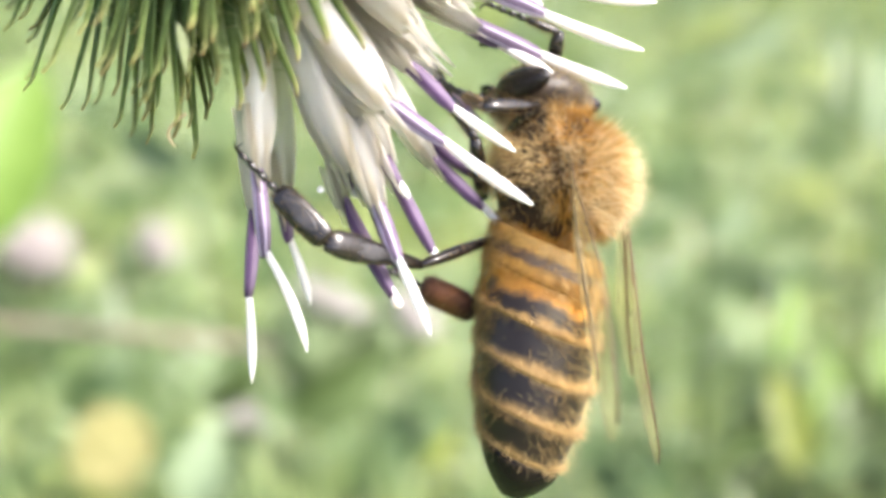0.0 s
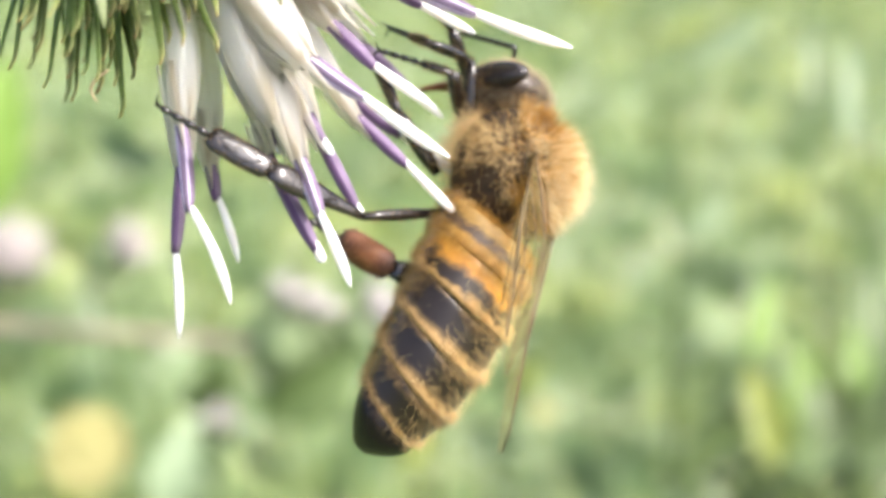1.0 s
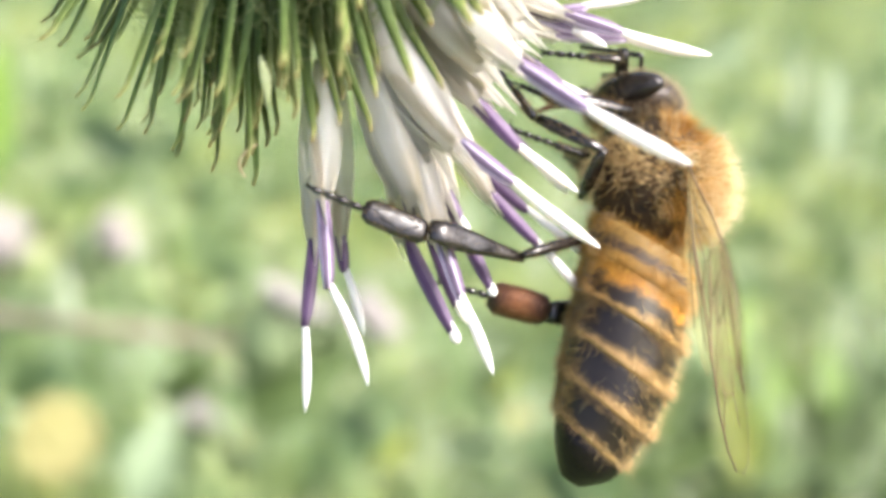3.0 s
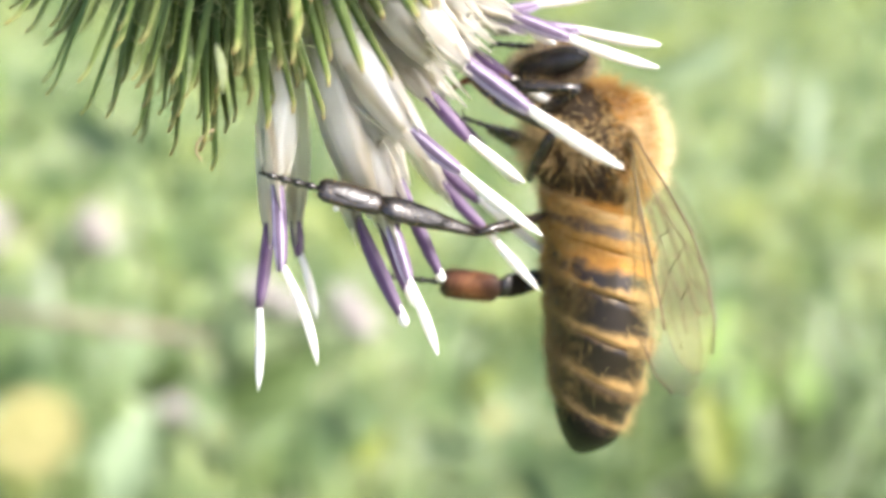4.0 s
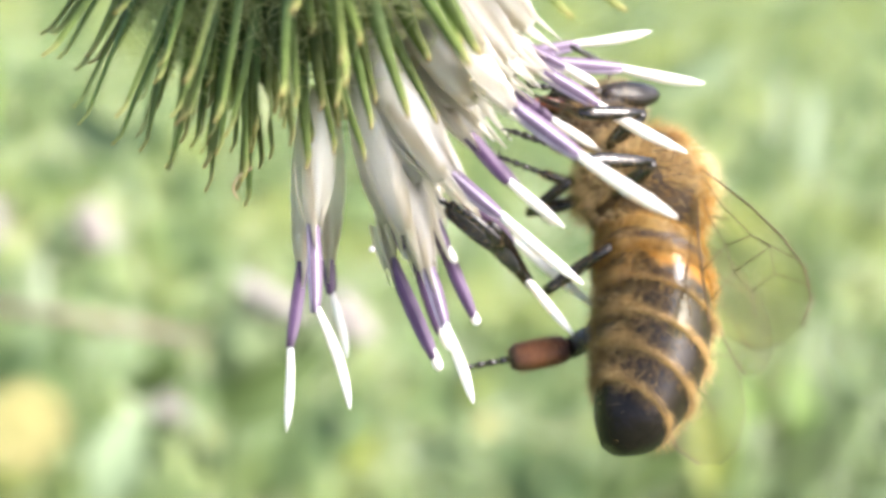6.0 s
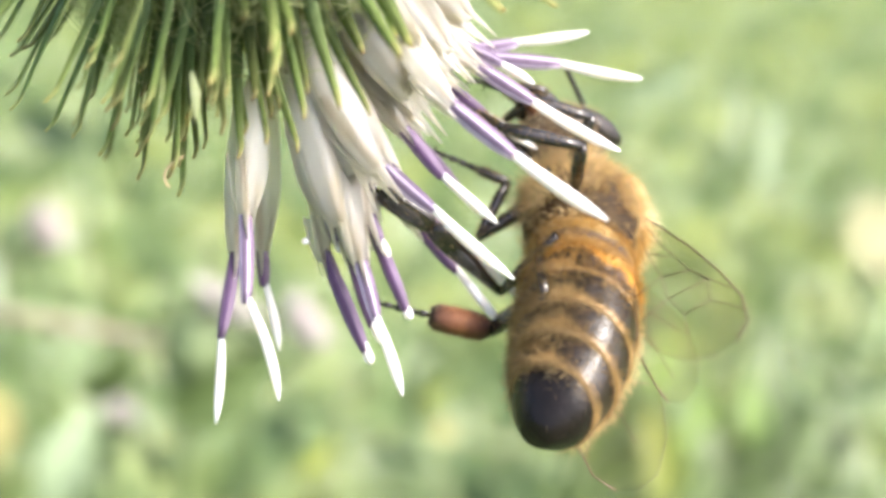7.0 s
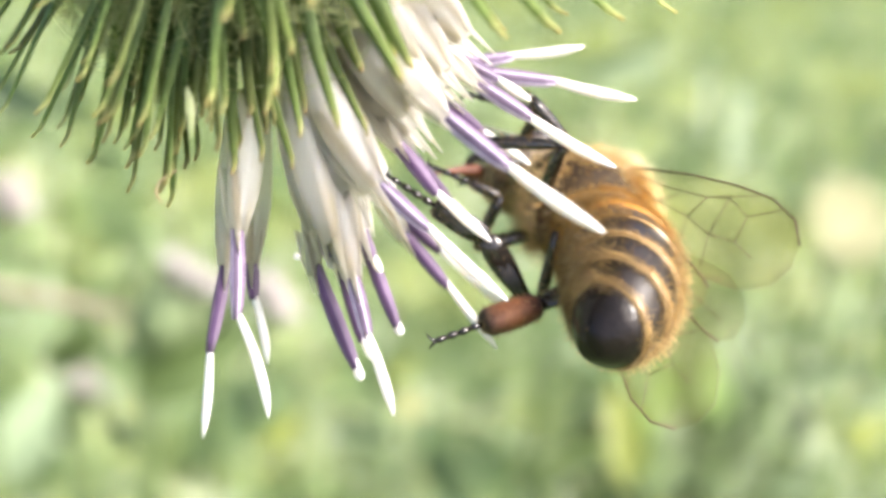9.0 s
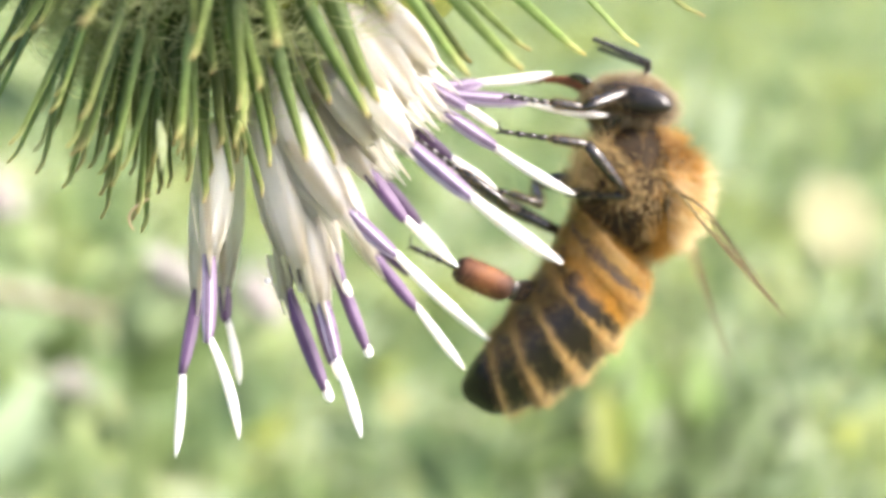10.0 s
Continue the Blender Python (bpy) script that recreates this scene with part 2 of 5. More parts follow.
def loft(rings, closed=True):
    """Skin over rings of equal count, capped at both ends."""
    n = len(rings[0])
    verts = [v for r in rings for v in r]
    faces = []
    for k in range(len(rings) - 1):
        for j in range(n):
            a, b = k * n + j, k * n + (j + 1) % n
            faces.append((a, b, b + n, a + n))
    if closed:
        faces.append(tuple(range(n - 1, -1, -1)))
        faces.append(tuple(range((len(rings) - 1) * n, len(rings) * n)))
    return verts, faces


def tube(path, radii, n=10, flat=1.0, side=None, lobes=0.0):
    """A tube along a path of points, with a radius at each; flat squeezes it across."""
    path = [Vector(p) for p in path]
    rings, ref = [], Vector(side) if side else Vector((0.31, 0.87, 0.38))
    for k, p in enumerate(path):
        d = (path[min(k + 1, len(path) - 1)] - path[max(k - 1, 0)]).normalized()
        u = (ref - d * ref.dot(d)).normalized()
        v = d.cross(u)
        r = radii[k] if isinstance(radii, (list, tuple)) else radii
        rings.append([p + (u * math.cos(a) + v * flat * math.sin(a)) * r * (1 + lobes * math.cos(5 * a))
                      for a in (2 * math.pi * j / n for j in range(n))])
    return loft(rings)


def joined(*pieces):
    verts, faces = [], []
    for v, f in pieces:
        k = len(verts)
        verts += list(v)
        faces += [tuple(i + k for i in q) for q in f]
    return verts, faces


def curve_points(a, b, c, n):
    """n + 1 points on the quadratic curve from a to c that leans towards b."""
    a, b, c = Vector(a), Vector(b), Vector(c)
    return [a * (1 - s) ** 2 + b * 2 * s * (1 - s) + c * s * s for s in (k / n for k in range(n + 1))]


def blob(rx, ry, rz, nu=20, nv=14, bumps=0.0, centre=(0, 0, 0), shape=None):
    rings = []
    for i in range(nv + 1):
        th = math.pi * (0.02 + 0.96 * i / nv)
        ring = []
        for j in range(nu):
            ph = 2 * math.pi * j / nu
            d = Vector((math.cos(th), math.sin(th) * math.cos(ph), math.sin(th) * math.sin(ph)))
            k = 1 + bumps * noise.noise(d * 2.3)
            p = Vector((d.x * rx, d.y * ry, d.z * rz)) * k
            if shape:
                p = shape(p)
            ring.append(p + Vector(centre))
        rings.append(ring)
    return loft(rings)


def hairs(roots, ways, length, width, rng, spread=0.35, bend=None):
    """Thin three-sided hairs from roots along ways; lengths and widths vary."""
    verts, faces = [], []
    for p, w in zip(roots, ways):
        d = (Vector(w) + Vector(rng.normal(0, spread, 3))).normalized()
        ell = length * rng.uniform(0.55, 1.15)
        s = d.cross(Vector(rng.normal(0, 1, 3))).normalized() * width
        t = d.cross(s)
        mid = Vector(p) + d * ell * 0.55
        tip = Vector(p) + d * ell + (Vector(bend) * ell if bend else Vector((0, 0, 0)))
        k = len(verts)
        verts += [Vector(p) + s, Vector(p) - s * 0.5 + t * 0.8, Vector(p) - s * 0.5 - t * 0.8,
                  mid + s * 0.75, mid - s * 0.4 + t * 0.6, mid - s * 0.4 - t * 0.6, tip]
        for a in range(3):
            b = (a + 1) % 3
            faces += [(k + a, k + b, k + 3 + b, k + 3 + a), (k + 3 + a, k + 3 + b, k + 6)]
    return verts, faces


def fuzz(name, parent, verts, faces, count, length, width, mat, seed, lean=(0, 0, 0), keep=None, spread=0.35, m=None, bend=None, clump=0.0):
    """Hairs rooted all over a skin, area by area."""
    rng = np.random.default_rng(seed)
    vs = np.array([tuple(v) for v in verts])
    tri = []
    for f in faces:
        for k in range(1, len(f) - 1):
            tri.append((f[0], f[k], f[k + 1]))
    tri = np.array(tri)
    a, b, c = vs[tri[:, 0]], vs[tri[:, 1]], vs[tri[:, 2]]
    nrm = np.cross(b - a, c - a)
    area = np.linalg.norm(nrm, axis=1)
    pick = rng.choice(len(tri), count, p=area / area.sum())
    u, v = rng.random(count), rng.random(count)
    flip = u + v > 1
    u[flip], v[flip] = 1 - u[flip], 1 - v[flip]
    p = a[pick] + (b - a)[pick] * u[:, None] + (c - a)[pick] * v[:, None]
    n = nrm[pick] / (area[pick][:, None] + 1e-20)
    mid = vs.mean(axis=0)
    n[((p - mid) * n).sum(axis=1) < 0] *= -1
    if keep:
        ok = np.array([keep(q, rng) for q in p])
        p, n = p[ok], n[ok]
    if clump:
        n = n + clump * np.array([noise.noise_vector(Vector(q) * 1400) for q in p])
    hv, hf = hairs(p, n + np.array(lean), length, width, rng, spread, bend)
    return tagged(part(name, mesh_of(name, hv, hf, mat), parent, m), kind="stuff")


# ---- flower head ----
HEAD_C = Vector((-4.9, 34.0, 14.4)) * MM
AXIS = Vector((0.55, 0.35, -0.75)).normalized()
SIDE = AXIS.cross(Vector((0, 1, 0))).normalized()
FRONT = SIDE.cross(AXIS).normalized()


def around(polar, turn, radius):
    """A place about the head: degrees from its axis, degrees round it, millimetres from its middle."""
    p, q = radians(polar), radians(turn)
    return (AXIS * math.cos(p) + (SIDE * math.cos(q) + FRONT * math.sin(q)) * math.sin(p)) * radius * MM


def bract_mesh(kind):
    """A narrow keeled leaf along z, hooked at the tip."""
    rng = random.Random(kind)
    length, wide = 7.0 * MM, rng.uniform(0.24, 0.38) * MM
    rings, n = [], 18
    bow = rng.uniform(-0.18, 0.18) * MM
    bend = rng.uniform(-0.15, 0.45) * MM
    for k in range(n + 1):
        s = k / n
        # nearly parallel sides, a blunt end, then the short hook
        w = wide * (1.0 - 0.72 * s ** 1.2) * (0.8 + 0.2 * min(1, s * 4))
        if s > 0.94:
            w *= 1.0 - 0.5 * ((s - 0.94) / 0.06) ** 2
        z = length * s
        x = bow * math.sin(s * 3.0)
        hook = max(0, (s - 0.93) / 0.07) ** 2 * 0.14 * MM
        y = -hook + bend * s * s
        th = w * 0.42 + 0.012 * MM
        # flat inner face, a raised keel with a groove on each side outside
        rings.append([Vector((x + w, y + th * 0.7, z)), Vector((x + w * 0.85, y + th * 1.0, z)), Vector((x, y + th * 0.6, z)), Vector((x - w * 0.85, y + th * 1.0, z)),
                      Vector((x - w, y + th * 0.7, z)), Vector((x - w * 0.62, y - th * 0.1, z)), Vector((x - w * 0.34, y - th * 0.15, z)), Vector((x, y - th * 0.95, z)),
                      Vector((x + w * 0.34, y - th * 0.15, z)), Vector((x + w * 0.62, y - th * 0.1, z))])
    v, f = loft(rings)
    return mesh_of("bract", v, f, M_BRACT)


def flower_head():
    head = tagged(new("burdock_flower_head"), "round green burdock head with hooked bracts and white-purple florets", "flower")
    head.matrix_world = STAGE @ Matrix.Translation(HEAD_C)
    v, f = blob(7.0 * MM, 7.0 * MM, 7.0 * MM, 28, 20, 0.08)
    core = part("receptacle", mesh_of("receptacle", v, f, M_CORE), head)
    meshes = [bract_mesh(k) for k in range(9)]
    rng = random.Random(4)
    rows = [(57, 30), (61, 34), (66, 38), (73, 40), (81, 42), (90, 40), (100, 36), (112, 30), (126, 22), (142, 14)]
    spots = [(polar, 360 * (k + 0.5 * (r % 2)) / count + rng.uniform(-6, 6), rng.uniform(10.6, 12.6) if r else rng.uniform(8.8, 10.8))
             for r, (polar, count) in enumerate(rows) for k in range(count)]
    # the rim stands closer where it borders on the open florets
    spots += [(rng.uniform(58, 76), rng.uniform(206, 250), rng.uniform(10.2, 12.4)) for _ in range(34)]
    # long ones that hang over the florets on the far side
    hanging = [(67, 273.5, 12.6), (62.8, 281, 12.6), (58.5, 292.8, 12.7), (54.4, 307, 13.2), (60.3, 308, 14.7), (77, 267, 12.6), (77.6, 272, 12.6), (69, 287, 12.4), (66, 299, 13.0)]
    for k, (polar, turn, far) in enumerate(spots + hanging):
        t = turn % 360
        hangs = k >= len(spots)
        if not hangs and polar < 80 and far < 13 and (262 < t < 281 and rng.random() < 0.88 or 250 < t <= 262 and rng.random() < 0.6):
            continue
        # the side of the open florets has a thin rim
        if not hangs and polar < 84 and 284 < t < 350 and far < 11.5 and rng.random() < 0.75:
            continue
        tip = around(polar + (0 if hangs else rng.uniform(-3, 3)), turn, far)
        root = around(polar + (34 if hangs else 20) + rng.uniform(-4, 4), turn + rng.uniform(-5, 5), 6.2)
        z = (tip - root).normalized()
        y = (-root - z * (-root).dot(z)).normalized()
        m = Matrix((y.cross(z), y, z)).transposed().to_4x4()
        m.translation = root
        part("bract", meshes[rng.randrange(9)], head, m @ Matrix.Diagonal((1, 1, (tip - root).length / (7.0 * MM), 1)))
    # fine cobweb between the bracts
    g = np.random.default_rng(8)
    threads = []
    for k in range(3600):
        turn, polar = g.uniform(170, 350), g.uniform(58, 120)
        if turn > 258 and polar < 88:
            continue
        a = around(polar, turn, g.uniform(6.9, 9.4))
        b = around(polar + g.normal(0, 9), turn + g.normal(0, 14), g.uniform(6.8, 9.4))
        mid = (a + b) / 2 + Vector(g.normal(0, 0.5, 3)) * MM
        threads.append(tube(curve_points(a, mid, b, 5), 0.014 * MM, 3))
    v, f = joined(*threads)
    tagged(part("cobweb_hair", mesh_of("cobweb_hair", v, f, M_WEB), head), kind="stuff")
    # the stem leaves the top of the head and bends down to the ground beside it
    inv = head.matrix_world.inverted()
    top = -AXIS * 5.0 * MM
    foot = inv @ Vector((-0.16, 0.02, -0.01))
    path = curve_points(top, top - AXIS * 60 * MM, inv @ Vector((-0.12, 0.02, 0.30)), 14)
    path += [path[-1] + (foot - path[-1]) * s for s in (0.25, 0.5, 0.75, 1.0)]
    v, f = tube(path, [1.6 * MM] * 14 + [2.0 * MM] + [2.6 * MM] * 4, 12)
    part("stem", mesh_of("stem", v, f, M_STEM), head)
    return head


HEAD = flower_head()


SWAYS = []


def floret(bottom, start, border, tip, width=0.30, dark=False, shaft=0.13, bow=0.0, sway=()):
    """White tube, purple anther tube and white style; all places in millimetres of the first view. sway: where the bee pushes the tip, in time."""
    inv = Matrix.Translation(-HEAD_C)
    b, s, o, t = (inv @ (Vector(p) * MM) for p in (bottom, start, border, tip))
    d = (t - b).normalized()
    across = Vector((0, 1, 0)).cross(d).normalized() * bow * MM
    w = width * (1.16 if width < 0.48 else 1.4) * MM
    # tube of the corolla, swollen above and with five lobes round the anthers
    path = curve_points(b, (b + s) / 2 + across * 0.4, s, 8)
    v1, f1 = tube(path, [w * k for k in (0.62, 0.78, 0.92, 1.05, 1.14, 1.14, 1.04, 0.84, 0.56)], 20, 0.75, lobes=0.10)
    lobes = []
    u = d.orthogonal().normalized()
    x = d.cross(u)
    for k in range(5):
        a = 2 * math.pi * k / 5 + 0.4
        o1 = (u * math.cos(a) + x * math.sin(a)) * w
        reach = 0.3 + 1.6 * ((k * 37 + int(width * 1000)) % 10) / 10
        lobes.append(tube([s - d * 3.6 * w + o1 * 0.85, s - d * 1.6 * w + o1 * 0.80, s - d * 0.2 * w + o1 * 0.55, s + d * reach * w + o1 * 0.45],
                          [w * 0.20, w * 0.27, w * 0.20, w * 0.03], 8, 0.3, side=o1.cross(d)))
    v1, f1 = joined((v1, f1), *lobes)
    white = part("floret", mesh_of("floret", v1, f1, M_COROLLA), HEAD)
    # anthers: five joined strips with a toothed end
    path = curve_points(s - d * 2 * w, (s + o) / 2 + across * 0.2, o, 6)
    k = shaft * 1.12 * MM
    v2, f2 = tube(path, [k * 0.9, k * 1.05, k * 1.2, k * 1.3, k * 1.25, k * 1.1, k * 0.75], 15, 1.0, lobes=0.10)
    tube_mesh = mesh_of("anther_tube", v2, f2, M_ANTHER_DARK if dark else M_ANTHER)
    tube_mesh.materials.append(M_ANTHER if dark else M_LILAC)
    tube_mesh.polygons.foreach_set("material_index", [1 if n < 90 and (n % 3 == 2 or n % 15 // 3 == (1 if dark else 3)) else 0 for n in range(len(f2))])
    # the inner ones are still shut, their anthers inside the white tube
    shut = not dark and (t - o).length < 1.05 * MM
    if not shut:
        part("anther_tube", tube_mesh, white)
    # style with two short blunt branches
    if not shut and (t - o).length > 0.05 * MM:
        path = curve_points(o - d * 0.3 * MM, (o + t) / 2 + across, t, 9)
        v3, f3 = tube(path, [k * q for q in (0.60, 0.68, 0.76, 0.84, 0.90, 0.92, 0.88, 0.76, 0.52, 0.15)], 10)
        part("style", mesh_of("style", v3, f3, M_STIGMA), white)
    if sway:
        rows = []
        for row in sway:
            turn = (t - b).rotation_difference(inv @ (Vector(row[1:]) * MM) - b).to_matrix().to_4x4()
            rows.append((row[0], Matrix.Translation(b) @ turn @ Matrix.Translation(-b)))
        SWAYS.append((white, rows))
    return white


floret((-5.9, 32.4, 6.2), (-5.6, 32.1, 1.2), (-5.83, 32.0, -1.44), (-5.72, 32.0, -4.02), 0.44, True, 0.14, -0.1)
floret((-5.5, 31.6, 6.4), (-5.35, 30.9, 2.3), (-5.08, 30.5, -0.23), (-3.85, 30.3, -2.93), 0.45, False, 0.15, -0.35)
floret((-5.2, 33.2, 6.2), (-4.95, 33.0, 1.3), (-4.75, 33.0, 0.2), (-4.08, 33.0, -1.75), 0.42, True, 0.14, -0.15)
floret((-3.9, 32.6, 6.8), (-2.98, 32.0, 1.2), (-1.44, 31.35, -1.41), (-1.25, 31.3, -1.75), 0.34, True, 0.16)
floret((-3.7, 31.2, 6.8), (-1.90, 30.9, 1.3), (-1.26, 30.6, -0.4), (-0.35, 29.7, -2.43), 0.46, False, 0.16, -0.1)
floret((-3.5, 33.0, 6.9), (-2.2, 32.6, 1.4), (-1.3, 32.2, -0.7), (-0.9, 32.0, -1.2), 0.30, True, 0.13)
floret((-3.2, 33.2, 7.0), (-1.55, 32.4, 2.2), (-0.30, 32.0, -0.1), (-0.15, 32.0, -0.35), 0.30, True, 0.15)
floret((-4.2, 30.6, 8.0), (-1.59, 30.1, 3.96), (0.06, 29.9, 2.96), (2.47, 29.3, 1.21), 0.52, False, 0.17, 0.1)
floret((-3.2, 32.6, 7.6), (-0.28, 33.0, 2.6), (1.26, 33.0, 1.25), (2.98, 32.6, -0.5), 0.34, True, 0.15)
floret((-3.4, 32.6, 7.8), (-0.95, 33.6, 3.7), (1.0, 34.2, 2.35), (4.10, 34.6, 0.33), 0.40, True, 0.16, 0.05)
floret((-3.0, 31.6, 8.4), (-0.95, 31.2, 5.3), (0.31, 31.0, 4.02), (2.10, 31.0, 2.82), 0.42, True, 0.16)
floret((-2.4, 30.4, 9.2), (0.70, 30.1, 5.8), (2.66, 30.0, 4.65), (5.40, 29.6, 3.15), 0.36, False, 0.18, 0.1,
       sway=[(0, 5.86, 34.04, 5.12), (0.5, 5.87, 34.09, 5.19), (1, 6.32, 31.97, 4.78), (1.5, 6.11, 33.89, 5.53), (2, 6.27, 33.39, 5.45), (2.5, 3.76, 25.77, 2.98), (2.7, 3.90, 25.54, 3.30), (3.8, 3.73, 25.28, 3.35), (4, 3.97, 26.02, 3.01), (4.5, 4.20, 26.11, 3.19), (5, 4.40, 26.45, 3.18), (5.2, 4.27, 25.87, 3.45), (6.3, 4.15, 26.21, 3.06), (6.5, 4.33, 26.52, 3.06), (7, 4.32, 26.58, 3.01), (7.5, 4.35, 26.77, 2.93), (8, 4.17, 26.34, 3.00), (8.5, 3.88, 25.45, 3.35), (9, 3.95, 25.53, 3.36), (9.5, 4.09, 25.68, 3.40), (10, 3.88, 25.44, 3.36)])
floret((-1.8, 31.6, 9.6), (1.15, 31.0, 7.45), (2.87, 30.9, 6.66), (5.68, 30.8, 5.52), 0.36, False, 0.17, 0.15,
       sway=[(0, 5.78, 30.76, 5.71), (0.5, 6.12, 30.86, 6.45), (1, 6.10, 31.23, 6.34), (1.5, 6.00, 31.21, 6.11), (2, 5.90, 30.68, 5.99), (2.5, 5.89, 32.20, 5.89), (2.7, 6.38, 32.68, 7.34), (3.8, 6.31, 32.31, 6.97), (4, 6.26, 31.78, 6.73), (4.5, 6.25, 33.02, 7.06), (5, 5.73, 31.13, 5.56), (5.2, 5.86, 31.87, 5.78), (6.3, 5.55, 30.73, 5.30), (6.5, 5.69, 31.00, 5.50), (7, 5.56, 30.61, 5.34), (7.5, 5.57, 30.28, 5.46), (8, 5.50, 30.20, 5.36), (8.5, 5.75, 31.37, 5.57), (9, 5.71, 31.19, 5.52), (9.5, 5.84, 31.56, 5.74), (10, 5.71, 31.82, 5.51)])
floret((-1.6, 33.0, 9.6), (1.59, 32.6, 7.91), (3.84, 32.4, 8.05), (6.54, 32.2, 7.80), 0.34, False, 0.17, 0.12,
       sway=[(0, 6.39, 31.90, 7.36), (0.5, 6.47, 32.09, 7.54), (2.5, 6.47, 33.24, 7.36), (3.8, 6.54, 33.05, 7.64), (4, 6.54, 32.82, 7.66), (4.5, 6.57, 33.11, 7.75), (5, 6.55, 33.06, 7.69), (5.2, 6.56, 33.34, 7.76), (6.3, 6.59, 32.78, 7.87), (6.5, 6.59, 32.72, 7.89), (7, 6.62, 32.74, 8.00), (7.5, 6.56, 32.39, 7.81), (8, 6.51, 31.98, 7.76), (8.5, 6.61, 32.83, 7.97), (9, 6.60, 32.76, 7.90), (9.5, 6.67, 33.24, 8.29), (10, 6.65, 32.50, 8.24)])
floret((-2.0, 33.4, 9.0), (0.9, 33.6, 8.3), (2.6, 33.8, 8.9), (5.0, 34.0, 9.6), 0.32, False, 0.16, 0.1)
floret((-3.6, 30.3, 9.4), (-0.9, 29.9, 6.2), (-0.1, 29.8, 5.5), (0.4, 29.8, 5.0), 0.50, False, 0.15)
floret((-2.8, 30.0, 10.2), (0.0, 29.7, 7.5), (0.8, 29.7, 7.0), (1.2, 29.7, 6.8), 0.52, False, 0.15)
floret((-2.2, 30.6, 10.8), (0.5, 30.3, 8.6), (1.4, 30.3, 8.2), (1.9, 30.3, 8.0), 0.50, False, 0.15)
floret((-3.4, 29.9, 10.2), (-0.8, 29.4, 7.6), (-0.2, 29.4, 7.0), (0.1, 29.4, 6.7), 0.50, False, 0.15)
floret((-4.4, 30.9, 7.4), (-2.5, 30.9, 2.3), (-2.2, 30.9, 1.6), (-2.1, 30.9, 1.4), 0.55, False, 0.14)
floret((-3.9, 31.8, 7.2), (-1.8, 31.7, 2.7), (-1.3, 31.7, 1.9), (-1.0, 31.7, 1.5), 0.55, True, 0.14)
floret((-4.4, 30.9, 8.0), (-2.2, 30.7, 3.9), (-1.7, 30.6, 3.1), (-1.4, 30.6, 2.7), 0.56, False, 0.15)
# more white tubes, packed between, whose purple ends stay hidden among the others
floret((-4.6, 32.0, 7.4), (-2.6, 31.8, 3.0), (-2.2, 31.8, 1.9), (-1.9, 31.8, 1.2), 0.55, True, 0.14)
floret((-4.6, 31.2, 7.6), (-3.0, 31.2, 2.6), (-2.6, 31.3, 1.7), (-2.5, 31.3, 1.5), 0.52, True, 0.13)
floret((-3.6, 31.0, 8.8), (-0.6, 31.4, 5.9), (0.6, 31.6, 4.9), (1.4, 31.7, 4.3), 0.55, False, 0.15)
floret((-2.8, 32.2, 9.4), (0.4, 32.4, 6.9), (1.7, 32.6, 6.2), (3.4, 32.8, 5.4), 0.42, True, 0.15)
floret((-3.0, 33.6, 8.6), (-0.2, 34.2, 5.2), (1.2, 34.5, 4.0), (2.4, 34.8, 3.0), 0.36, True, 0.15)
floret((-2.2, 32.4, 10.0), (0.6, 32.0, 8.2), (1.9, 32.0, 7.8), (3.0, 32.0, 7.3), 0.42, False, 0.15)
floret((-2.4, 31.4, 9.6), (0.2, 30.9, 7.2), (1.4, 30.8, 6.6), (2.2, 30.7, 6.2), 0.44, False, 0.15)


def head_details():
    """A pollen grain on a tube, a papery scale among the bracts and a curled dry tip."""
    inv = Matrix.Translation(-HEAD_C)
    v, f = blob(0.10 * MM, 0.09 * MM, 0.11 * MM, 12, 8, 0.3, inv @ (Vector((-3.57, 31.2, 1.73)) * MM))
    part("pollen_grain", mesh_of("pollen_grain", v, f, M_STIGMA), HEAD, None, "pale pollen grain stuck to a tube")
    a, b, c = (inv @ (Vector(p) * MM) for p in ((-6.86, 27.6, 5.85), (-6.55, 27.2, 5.2), (-6.60, 27.5, 4.45)))
    v, f = tube(curve_points(a, b, c, 10), [r * MM for r in (0.02, 0.07, 0.11, 0.135, 0.15, 0.15, 0.14, 0.11, 0.08, 0.05, 0.015)], 10, 0.14, side=(0.75, 0.6, 0.2))
    part("papery_scale", mesh_of("papery_scale", v, f, M_PAPER), HEAD, None, "dry papery white scale with a green edge")
    a, b, c = (inv @ (Vector(p) * MM) for p in ((-7.10, 29.6, 3.75), (-7.85, 29.4, 3.25), (-7.38, 29.5, 2.82)))
    v, f = tube(curve_points(a, b, c, 10), [r * MM for r in (0.07, 0.075, 0.075, 0.07, 0.065, 0.06, 0.055, 0.05, 0.045, 0.04, 0.03)], 8, 0.5)
    part("curled_tip", mesh_of("curled_tip", v, f, M_DRY), HEAD, None, "curled pale brown dry bract tip")


head_details()

